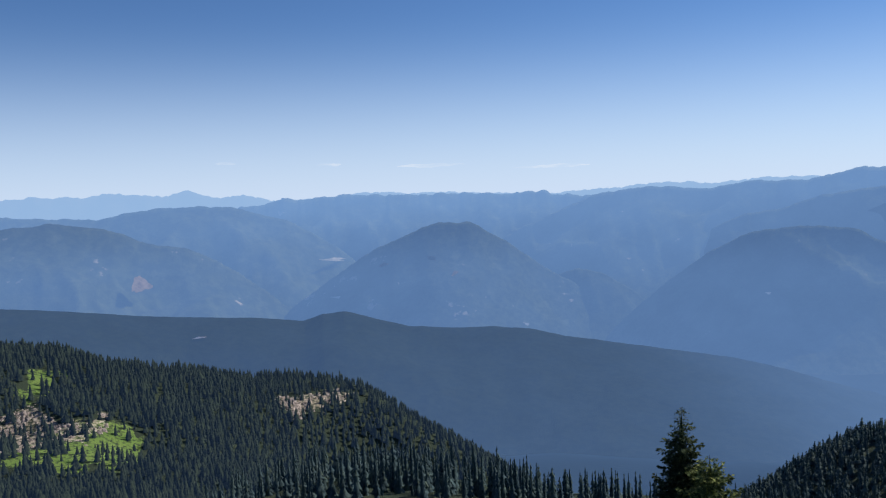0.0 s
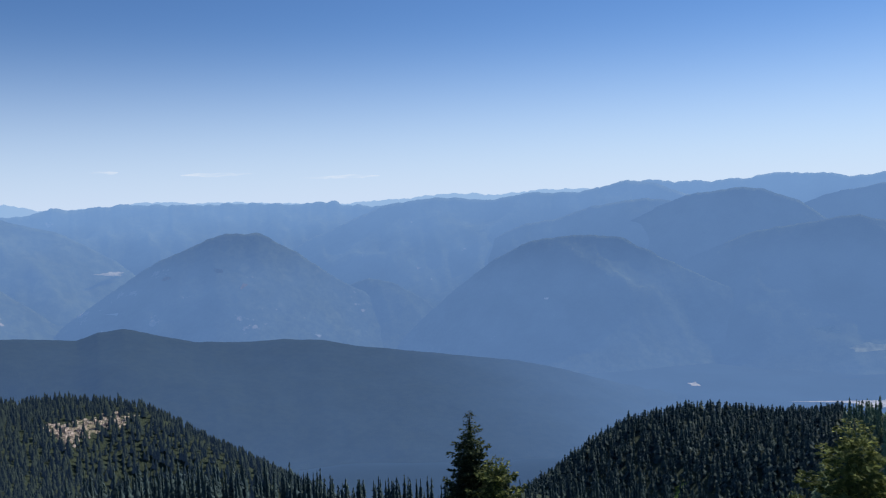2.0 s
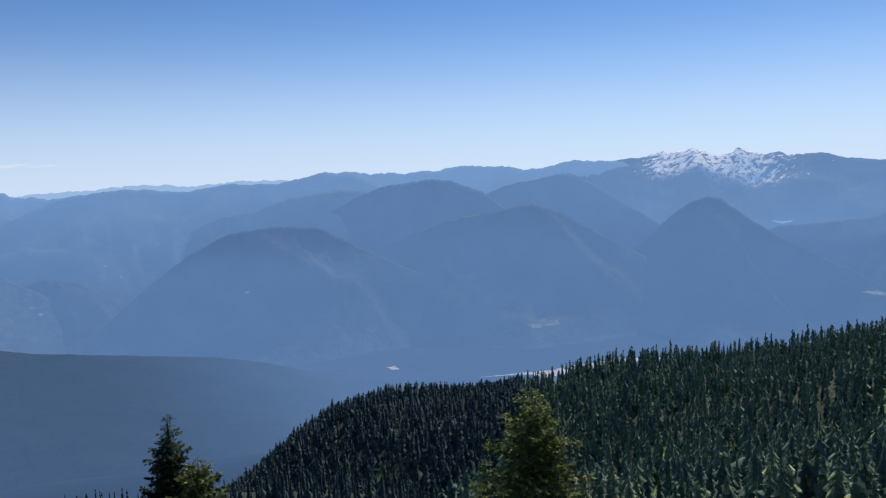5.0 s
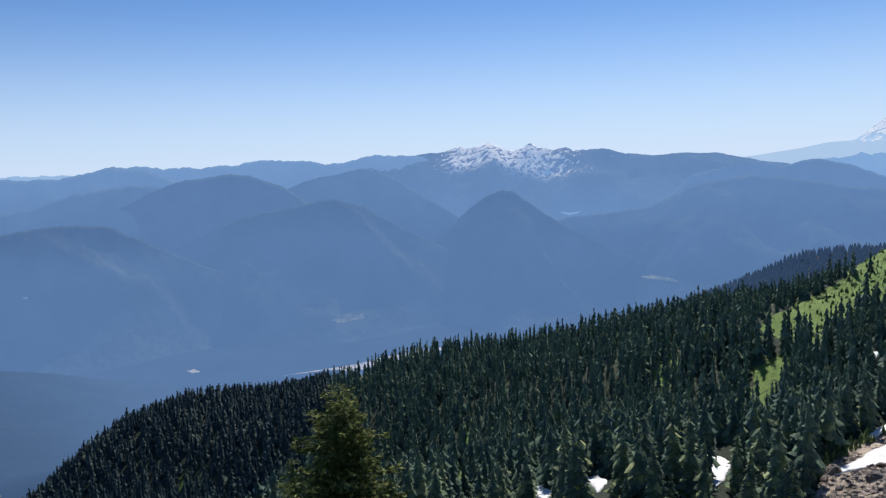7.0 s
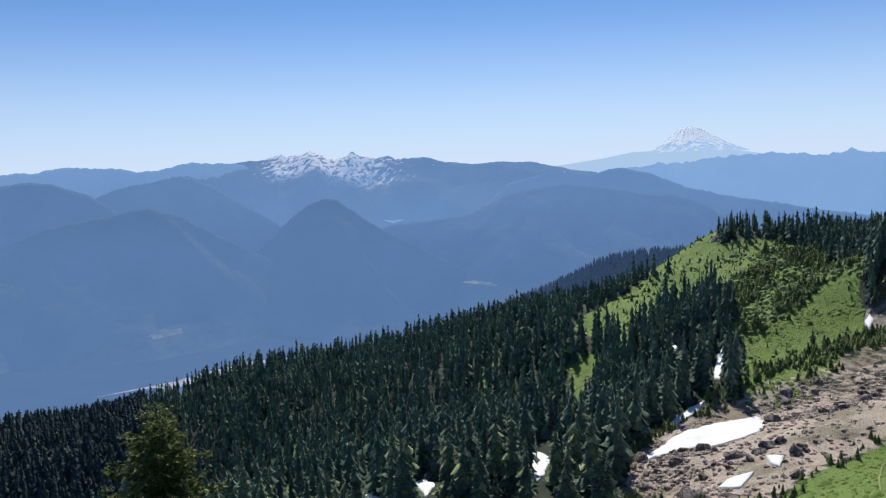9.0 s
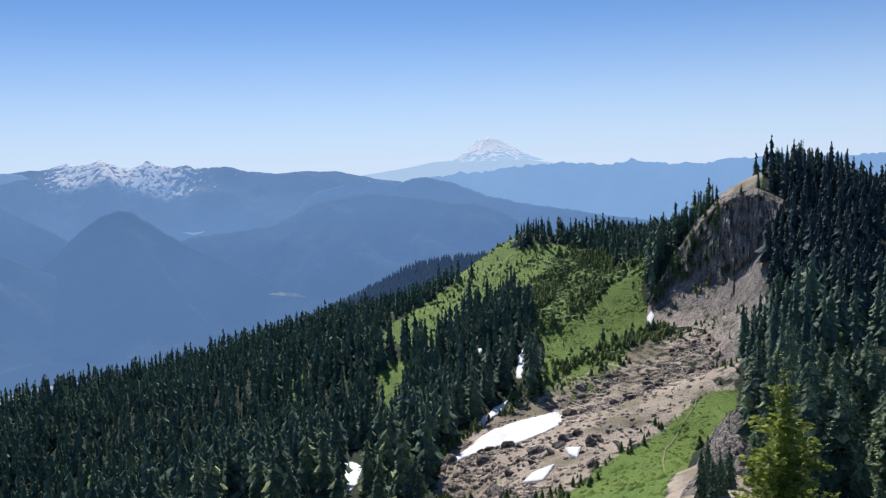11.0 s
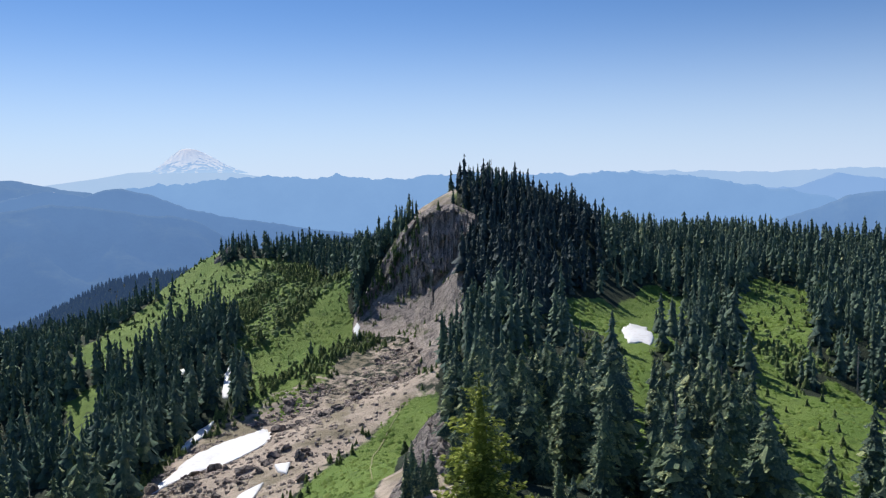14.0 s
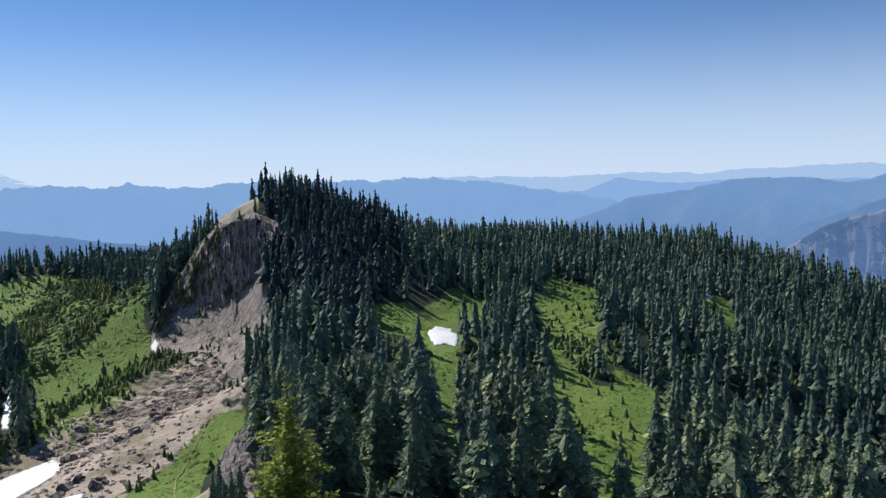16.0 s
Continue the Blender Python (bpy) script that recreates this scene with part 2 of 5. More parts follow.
        woods = mixed(add, white, mixed(add, bare, woods, rgb(0.13, 0.125, 0.13)), rgb(0.92, 0.92, 0.93))
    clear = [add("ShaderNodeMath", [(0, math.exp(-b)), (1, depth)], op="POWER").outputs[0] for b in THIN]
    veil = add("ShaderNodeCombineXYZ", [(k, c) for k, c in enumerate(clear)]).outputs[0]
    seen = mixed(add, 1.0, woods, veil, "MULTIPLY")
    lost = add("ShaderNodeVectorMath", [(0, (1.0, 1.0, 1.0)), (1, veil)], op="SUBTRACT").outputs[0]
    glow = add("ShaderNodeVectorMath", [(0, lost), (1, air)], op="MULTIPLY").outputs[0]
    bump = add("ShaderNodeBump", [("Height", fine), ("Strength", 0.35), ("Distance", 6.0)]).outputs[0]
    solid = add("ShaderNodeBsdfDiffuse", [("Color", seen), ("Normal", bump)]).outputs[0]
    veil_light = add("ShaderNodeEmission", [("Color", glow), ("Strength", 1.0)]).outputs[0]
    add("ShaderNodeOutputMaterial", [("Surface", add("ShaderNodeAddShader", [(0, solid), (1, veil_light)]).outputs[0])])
    return mat

# ---- the lie of the land: ridge, gully and valley lines as bearing (degrees), distance and height (metres) ----
LINES = {
    "saddle_ridge": [(97, 70, -33), (97, 130, -47), (97, 200, -58), (96.5, 280, -57), (96, 340, -46), (95.6, 395, -30), (95.3, 425, -14), (95.0, 445, 0), (97, 452, -1)],
    "horn_east": [(94.4, 444, 0), (93.6, 449, -4.5), (92.85, 453, -10), (92.2, 456, -15), (91.1, 462, -21), (89.8, 472, -31), (88.6, 485, -50), (88.4, 540, -60)],
    "cliff_foot": [(95.6, 330, -64), (94.3, 372, -74), (92.6, 395, -76), (90.4, 405, -82), (87.6, 418, -85)],
    "cliff_shelf": [(94.6, 416, -58), (93.4, 424, -62), (92, 430, -66), (90.6, 435, -70), (89.2, 437, -75)],
    "cliff_tongue": [(94.2, 300, -74), (93.4, 330, -88), (91.8, 335, -89), (91.9, 370, -83)],
    "horn_west": [(99, 456, -9), (101.8, 465, -20), (104.6, 480, -33), (107, 520, -40), (110, 560, -48), (114, 590, -49), (116.3, 600, -49), (120, 612, -56), (124.4, 620, -52), (126.5, 620, -64), (129.2, 602, -72), (131.9, 590, -84), (135.3, 572, -98), (142, 560, -125), (152, 560, -160)],
    "knob_ridge": [(88.4, 600, -58), (86, 640, -59), (83, 655, -57), (80.6, 650, -51), (79.4, 640, -48), (78.6, 636, -57), (76, 625, -79), (73.7, 622, -96), (70, 630, -110), (67, 640, -117), (62, 640, -128), (56.5, 640, -140), (51, 645, -150), (46.3, 650, -159)],
    "east_spur": [(46.3, 650, -158), (41, 665, -174), (38.4, 680, -184), (35.3, 700, -197), (30.8, 750, -204), (27.3, 780, -217), (25.1, 800, -238), (22.3, 822, -278), (19, 840, -330)],
    "gully": [(92, 395, -78), (88, 330, -86), (82, 300, -88), (77, 270, -89), (66, 272, -98), (58, 285, -108), (50, 305, -124), (40, 350, -158), (30, 420, -205), (20, 520, -265), (8, 680, -340), (0, 800, -400), (-2, 1000, -470)],
    "meadow_foot": [(84.3, 370, -85), (80.7, 335, -84), (87.1, 420, -83)],
    "meadow_rise": [(87.6, 520, -67), (85.2, 520, -72), (80.4, 430, -72), (75.1, 570, -77), (68.9, 520, -94), (60, 480, -112)],
    "east_flank": [(93.5, 250, -72), (90.5, 230, -78), (88, 185, -72), (82, 190, -77), (73, 225, -91)],
    "basin": [(104, 300, -59), (107, 300, -56), (112, 320, -63), (113.9, 400, -61), (110.4, 470, -57), (117.4, 470, -63), (117.5, 340, -61), (122.2, 250, -67), (120, 188, -69), (115, 210, -67), (104, 200, -62)],
    "west_slope": [(130, 250, -84), (137, 260, -95), (128, 350, -78), (135, 420, -98), (130, 170, -70), (145, 300, -120)],
    "summit": [(15, 1.5, -1.7), (105, 1.5, -1.7), (195, 1.5, -1.7), (285, 1.5, -1.7)] + [(a, 4, -2.4) for a in range(-35, 150, 15)],
    "brow": [(a, r, z) for a in range(-35, 150, 15) for r, z in ((8, -4.3), (13, -7.3), (20, -11.5), (30, -17.5))] + [(a, 9, -2.6) for a in range(150, 330, 30)],
    "upper_slope": [(a, 45, -25) for a in range(-30, 90, 20)] + [(a, 70, -35) for a in range(-30, 90, 20)] + [(115, 45, -22), (135, 45, -22), (115, 90, -43), (135, 90, -42)],
    "lower_slope": [(a, 130, -60) for a in range(-30, 80, 18)] + [(50, 200, -90), (60, 205, -88), (40, 220, -98), (72, 190, -84), (30, 240, -105)],
    "north_shoulder": [(-30, 290, -140), (-20, 300, -124), (-14, 300, -108), (-8, 300, -102), (0, 310, -111), (7, 320, -123), (14, 325, -125), (20, 330, -124), (26, 320, -122)],
    "shoulder_foot": [(-25, 480, -215), (-12, 480, -225), (0, 500, -260), (10, 460, -235)],
    "north_hill": [(-40, 1120, -140), (-28.4, 1150, -170), (-24.6, 1150, -180), (-23.4, 1160, -202), (-18.6, 1180, -229), (-13.6, 1200, -254), (-10.6, 1200, -254), (-6.8, 1180, -264), (-4.1, 1150, -296), (-0.7, 1120, -344), (2.4, 1080, -380), (4.7, 1050, -400), (8, 1000, -440)],
    "hill_front": [(-28, 900, -222), (-20, 850, -245), (-24, 700, -228), (-14, 800, -262), (-8, 850, -296), (-2, 900, -380), (-15, 620, -235), (-24, 940, -206), (-20, 950, -226)],
    "hill_back": [(-28, 1350, -330), (-15, 1400, -400), (-3, 1350, -470)],
    "far_shoulder": [(62, 1150, -232), (66, 1200, -206), (69.4, 1250, -177), (71.7, 1280, -154), (73.7, 1300, -143), (77.5, 1300, -139), (83, 1300, -122), (86, 1300, -101), (89.2, 1300, -99), (93, 1300, -108)],
    "behind_spur": [(70, 850, -210), (60, 900, -260), (50, 920, -290), (40, 950, -320), (84, 900, -170), (95, 900, -180), (110, 900, -220), (130, 850, -230)],
    "rear": [(170, 60, -30), (200, 60, -28), (240, 60, -30), (280, 60, -32), (170, 300, -120), (210, 300, -110), (250, 300, -130), (300, 300, -150), (180, 800, -260), (230, 800, -260), (280, 800, -280), (320, 800, -260)],
    "valley": [(a, r, -560) for a in range(0, 360, 12) for r in (1750, 2100)] + [(14, 1150, -520), (25, 1150, -500), (35, 1200, -500), (48, 1300, -520)],
}


def line_samples():
    """Points every few metres along each line, closer together near the summit."""
    pts = []
    for name, line in LINES.items():
        p = np.array([(r * math.sin(radians(a)), r * math.cos(radians(a)), z) for a, r, z in line], float)
        pts.append(p)
        if name in ("saddle_ridge", "horn_east", "horn_west", "knob_ridge", "east_spur", "gully", "north_hill", "far_shoulder", "cliff_foot", "north_shoulder"):
            for a, b in zip(p[:-1], p[1:]):
                n = int(np.linalg.norm((b - a)[:2]) / 30)
                if n > 0:
                    s = np.linspace(0, 1, n + 2)[1:-1, None]
                    pts.append(a + (b - a) * s)
    return np.concatenate(pts)


def wave_noise(x, y, scale, seed, octaves=4):
    """Smooth noise, about -1 to 1, from a hashed lattice."""
    total, amp, norm = np.zeros_like(x, dtype=float), 1.0, 0.0
    for k in range(octaves):
        u, v = x / scale * 2**k + 17.3 * k, y / scale * 2**k - 9.1 * k
        i, j = np.floor(u), np.floor(v)
        fx, fy = u - i, v - j
        fx, fy = fx * fx * (3 - 2 * fx), fy * fy * (3 - 2 * fy)

        def corner(a, b):
            h = np.sin(a * 127.1 + b * 311.7 + (seed + k) * 74.7) * 43758.5453
            return 2 * (h - np.floor(h)) - 1
        low = corner(i, j) * (1 - fx) + corner(i + 1, j) * fx
        high = corner(i, j + 1) * (1 - fx) + corner(i + 1, j + 1) * fx
        total += amp * (low * (1 - fy) + high * fy)
        norm += amp
        amp *= 0.5
    return total / norm


SAMPLES = line_samples()


def base_height(x, y):
    """The land without its fine relief: a plane fitted to the near lines at each place."""
    x, y = np.asarray(x, float).ravel(), np.asarray(y, float).ravel()
    sx, sy, sz = SAMPLES.T
    out = np.empty(len(x))
    for k in range(0, len(x), 4000):
        px, py = x[k:k + 4000, None], y[k:k + 4000, None]
        dx, dy = sx - px, sy - py
        reach = 0.03 * np.hypot(px, py) + 1.0 + 26 * np.exp(-((px - 440) ** 2 + (py - 62) ** 2) / 75**2)
        w = 1 / (dx * dx + dy * dy + reach**2) ** 2
        dx, dy = dx / 100, dy / 100
        s0, s1, s2 = w.sum(1), (w * dx).sum(1), (w * dy).sum(1)
        a, b, c = (w * dx * dx).sum(1) + 0.02 * s0, (w * dx * dy).sum(1), (w * dy * dy).sum(1) + 0.02 * s0
        t0, t1, t2 = (w * sz).sum(1), (w * dx * sz).sum(1), (w * dy * sz).sum(1)
        det = s0 * (a * c - b * b) - s1 * (s1 * c - b * s2) + s2 * (s1 * b - a * s2)
        out[k:k + 4000] = (t0 * (a * c - b * b) - s1 * (t1 * c - b * t2) + s2 * (t1 * b - a * t2)) / det
    return out


def height(x, y):
    x, y = np.asarray(x, float).ravel(), np.asarray(y, float).ravel()
    r = np.hypot(x, y)
    z = base_height(x, y)
    fine = np.clip((r - 15) / 120, 0, 1)
    z = z + fine * (3.0 * wave_noise(x, y, 70, 3) * np.clip(r / 300, 0.3, 1.3) + 0.9 * wave_noise(x, y, 14, 8))
    return np.where(r > 1750, -560 + 6 * wave_noise(x, y, 400, 5) * np.clip((r - 1750) / 300, 0, 1) + (z + 560) * np.clip((2000 - r) / 250, 0, 1), z)


# open ground among the woods, on the plan
OPEN = {
    "south_meadow": [(452, 19), (430, 17), (417, 21), (314, 31), (295, 48), (338, 59), (391, 63), (398, 73), (426, 72), (436, 55), (462, 39)], 
    "knob_meadow": [(429, 165), (509, 169), (541, 144), (606, 127), (610, 101), (616, 85), (565, 78), (510, 107), (465, 118), (404, 126)], 
    "young_firs": [(604, 84), (587, 57), (456, 18), (449, 19), (460, 39), (402, 56), (392, 66), (492, 104)], 
    "glade": [(380, 147), (391, 143), (391, 132), (315, 113), (311, 118)], 
    "talus_basin": [(405, 18), (395, -15), (269, -19), (259, -15), (248, -13), (231, -2), (92, 3), (151, 54), (267, 78), (303, 74), (319, 57), (345, 34)], 
    "talus": [(381, -15), (264, -7), (248, 8), (229, 20), (197, 29), (184, 34), (217, 67), (257, 75), (290, 67), (314, 45), (352, 20), (381, 1)], 
    "grass_strip": [(259, -15), (248, -13), (231, -3), (138, 3.5), (84, 4.5), (187, 28), (223, 18), (250, 3), (264, -7)], 
    "outcrop": [(237, -14), (201, -5), (131, 3), (78, 5), (76, -7), (150, -9), (198, -15)], 
    "west_glade": [(354, -99), (390, -125), (371, -138), (343, -111), (141, -45), (193, -58), (328, -97)], 
    "west_lawn": [(378, -159), (437, -198), (428, -205), (420, -217), (339, -178), (285, -149), (297, -132)],
    "basin_lawn": [(281, -127), (249, -123), (227, -125), (205, -120), (102, -62), (103, -58), (123, -58), (133, -61), (222, -104), (255, -115)],
    # kept in the dark floor colour, which stands in for shade on its grass
    "basin_hollow": [(150, -42), (172, -56), (178, -74), (152, -66), (112, -50), (100, -36), (118, -33)],
    "basin_strip": [(258, -139), (245, -142), (221, -139), (149, -93), (165, -98), (179, -102)],
    "basin_corner": [(189, -83), (115, -55), (103, -48), (105, -47)],
    "lawn_belt": [(297, -132), (285, -149), (264, -142), (250, -123), (281, -127)],
    "glade_strip": [(274, -82), (272, -87), (141, -45), (129, -42), (127, -39), (143, -44)],
    "west_gap": [(423, -290), (417, -296), (399, -296), (287, -209), (320, -227)], 
    "north_lawn": [(-466, 862), (-475, 939), (-449, 972), (-429, 915), (-447, 862)], 
    "north_glade": [(-389, 688), (-414, 816), (-348, 832), (-311, 842), (-287, 737), (-329, 703)], 
    "north_rock": [(-467, 832), (-443, 866), (-408, 840), (-368, 828), (-363, 863), (-342, 841), (-350, 787), (-380, 749), (-408, 724)], 
    "north_rock2": [(-232, 1071), (-194, 1114), (-155, 1161), (-123, 1148), (-196, 1037)], 
    "horn_cap": [(RING[0] * math.sin(radians(a)), RING[0] * math.cos(radians(a))) for a, *RING in ((94.9, 428), (95.0, 452), (94.2, 490), (91.8, 500), (91.6, 462), (92.4, 440))],
    "knob_edge": [(RING[0] * math.sin(radians(a)), RING[0] * math.cos(radians(a))) for a, *RING in ((74.4, 570), (78.8, 590), (79.3, 660), (76, 700), (73.6, 660))],
    "snow_glade": [(266, -82), (300, -76), (340, -66), (352, -92), (326, -108), (272, -96)],
    "gap_a": [(357, 316), (359, 306), (260, 219), (228, 198)], 
    "gap_b": [(380, 145), (393, 129), (324, 117), (296, 111)], 
    "gap_c": [(424, 224), (406, 197), (340, 168), (344, 178)], 
    "gap_d": [(247, 165), (275, 170), (149, 92), (144, 95)], 
    "gap_e": [(299, 545), (311, 528), (281, 485)], 
}
# openings whose camera side is cleared of trees, to fit the camera's view
KEPT_IN_VIEW = ("grass_strip", "south_meadow", "talus", "basin_lawn", "west_lawn", "west_glade", "basin_strip")
SNOWFIELDS = [
    [(298, 43), (262, 41), (260, 47), (256, 59), (243, 65), (237, 70), (247, 71), (261, 69), (278, 64), (291, 52)], 
    [(308, 66), (299, 67), (288, 71), (277, 72), (293, 74), (303, 71)], 
    [(250, 112), (254, 110), (251, 104), (225, 95), (216, 94), (222, 99)], 
    [(221, 35), (208, 36), (209, 42), (217, 41)], 
    [(234, 34), (232, 29), (223, 29), (227, 32)], 
    [(299, -85), (322, -95), (322, -102), (280, -91), (270, -87), (274, -80)], 
    [(420, 19), (426, 17), (420, 15), (410, 17)], 
    [(369, 74), (377, 73), (365, 70), (325, 64), (327, 67)], 
    [(418, -286), (408, -288), (400, -279)], 
    [(453, -219), (445, -222), (438, -214)], 
    [(380, 97), (380, 93), (372, 93), (373, 95)], 
    [(235, 150), (239, 146), (216, 128), (201, 123)], 
    [(212, 155), (217, 155), (206, 141), (187, 132)], 
    [(251, 93), (260, 91), (265, 89), (252, 86)], 
    [(251, 93), (266, 90), (249, 88)], 
    [(436, 237), (434, 231), (425, 228)], 
    [(299, 437), (302, 434), (295, 426)], 
]


def inside(x, y, poly):
    """Which of the points lie in the polygon."""
    p = np.array(poly, float)
    hit = np.zeros(len(x), bool)
    for (ax, ay), (bx, by) in zip(p, np.roll(p, -1, 0)):
        if ay != by:
            hit ^= ((ay > y) != (by > y)) & (x < (bx - ax) * (y - ay) / (by - ay) + ax)
    return hit


def in_open(x, y, name):
    """Which points lie on an open ground of the plan, whose edge wanders."""
    r = np.hypot(x, y)
    wander = np.clip(0.016 * r, 2.0, 16.0)
    return inside(x + wander * wave_noise(x, y, 26, 41, 3), y + wander * wave_noise(x, y, 26, 57, 3), OPEN[name])


def mesh_object(name, verts, faces, material, smooth=True, parent=None):
    me = bpy.data.meshes.new(name)
    me.from_pydata(np.asarray(verts, float).tolist(), [], np.asarray(faces).tolist() if not isinstance(faces, list) else faces)
    for m in material if isinstance(material, (list, tuple)) else [material]:
        me.materials.append(m)
    if smooth:
        me.shade_smooth()
    ob = new(name, me)
    ob.parent = parent
    return ob


def grid_faces(rows, cols, closed=False):
    i, j = np.meshgrid(np.arange(rows - 1), np.arange(cols if closed else cols - 1), indexing="ij")
    a, b = i * cols + j, i * cols + (j + 1) % cols
    return np.stack([a, b, b + cols, a + cols], -1).reshape(-1, 4)


# ---- the ground: one sheet from the summit to the far valley ----
def build_ground():
    bearings = np.concatenate([np.arange(-36, 144, 0.25), np.arange(144, 324, 2.0)])
    dists = np.concatenate([[0.6, 1.2], np.geomspace(2, 90, 26), np.geomspace(92, 760, 165), np.geomspace(768, 1900, 46), np.geomspace(1950, 4940, 26)])
    a, r = np.meshgrid(np.radians(bearings), dists)
    x, y = (r * np.sin(a)).ravel(), (r * np.cos(a)).ravel()
    z = height(x, y)
    faces = grid_faces(len(dists), len(bearings), True)
    n = len(x)
    verts = np.concatenate([np.stack([x, y, z], 1), [[0, 0, -1.7]]])
    cap = [[n, (k + 1) % len(bearings), k] for k in range(len(bearings))]
    faces = faces[:, ::-1].tolist() + [c[::-1] for c in cap]
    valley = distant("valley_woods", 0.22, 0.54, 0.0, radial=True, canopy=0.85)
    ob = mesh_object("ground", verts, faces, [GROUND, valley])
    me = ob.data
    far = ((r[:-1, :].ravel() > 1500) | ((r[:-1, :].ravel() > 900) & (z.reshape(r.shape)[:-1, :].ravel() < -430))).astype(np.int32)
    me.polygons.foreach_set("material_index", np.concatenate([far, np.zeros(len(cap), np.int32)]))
    turf, scree = np.zeros(n + 1), np.zeros(n + 1)
    for name in ("south_meadow", "knob_meadow", "young_firs", "glade", "west_glade", "west_lawn", "basin_lawn", "basin_strip", "basin_corner", "lawn_belt", "glade_strip", "west_gap", "snow_glade", "knob_edge", "horn_cap", "north_lawn", "north_glade", "gap_a", "gap_b", "gap_c", "gap_d", "gap_e"):
        turf[:n][in_open(x, y, name)] = 0.56 if name.startswith("north") else 0.65 if name.startswith("gap") else 1
    for name in ("basin_lawn", "west_lawn", "west_glade", "basin_strip"):
        for stretch in (1.04, 1.08):
            turf[:n][in_open(x * stretch, y * stretch, name)] = 1
    for stretch in (1.04, 1.1, 1.16, 1.22):
        turf[:n][inside(x * stretch, y * stretch, SNOWFIELDS[5])] = 1
    for name in ("talus_basin", "outcrop", "north_rock", "north_rock2", "horn_cap"):
        scree[:n][in_open(x, y, name)] = 0.72 if name == "horn_cap" else 0.5 if name in ("talus_basin", "north_rock", "north_rock2") else 1
    scree[:n][inside(x, y, OPEN["talus"])] = 1
    # thin grass creeps over the upper scree below the face
    upper = inside(x, y, OPEN["talus"]) & (x > 300)
    scree[:n][upper] = np.interp(x[upper], [300, 325], [1.0, 0.52])
    turf[:n][upper] = 0.3
    strip = inside(x, y, OPEN["grass_strip"])
    turf[:n][strip], scree[:n][strip] = 1, 0
    turf[:n][inside(x, y, OPEN["talus_basin"])] = np.maximum(turf[:n][inside(x, y, OPEN["talus_basin"])], 0.3)
    scree[:n][r.ravel() < 25] = 0.8
    for values in (turf, scree):
        grid = values[:n].reshape(r.shape)
        near = grid[:-70]
        near[1:-1] = (near[:-2] + 2 * near[1:-1] + near[2:]) / 4
        near[:] = (np.roll(near, 1, 1) + 2 * near + np.roll(near, -1, 1)) / 4
    for name, values in (("turf", turf), ("scree", scree)):
        me.attributes.new(name, "FLOAT", "POINT").data.foreach_set("value", values.astype(np.float32))
    tagged(ob, "mountainside of green turf, tan scree and forest floor", "ground", kind="structure")


build_ground()


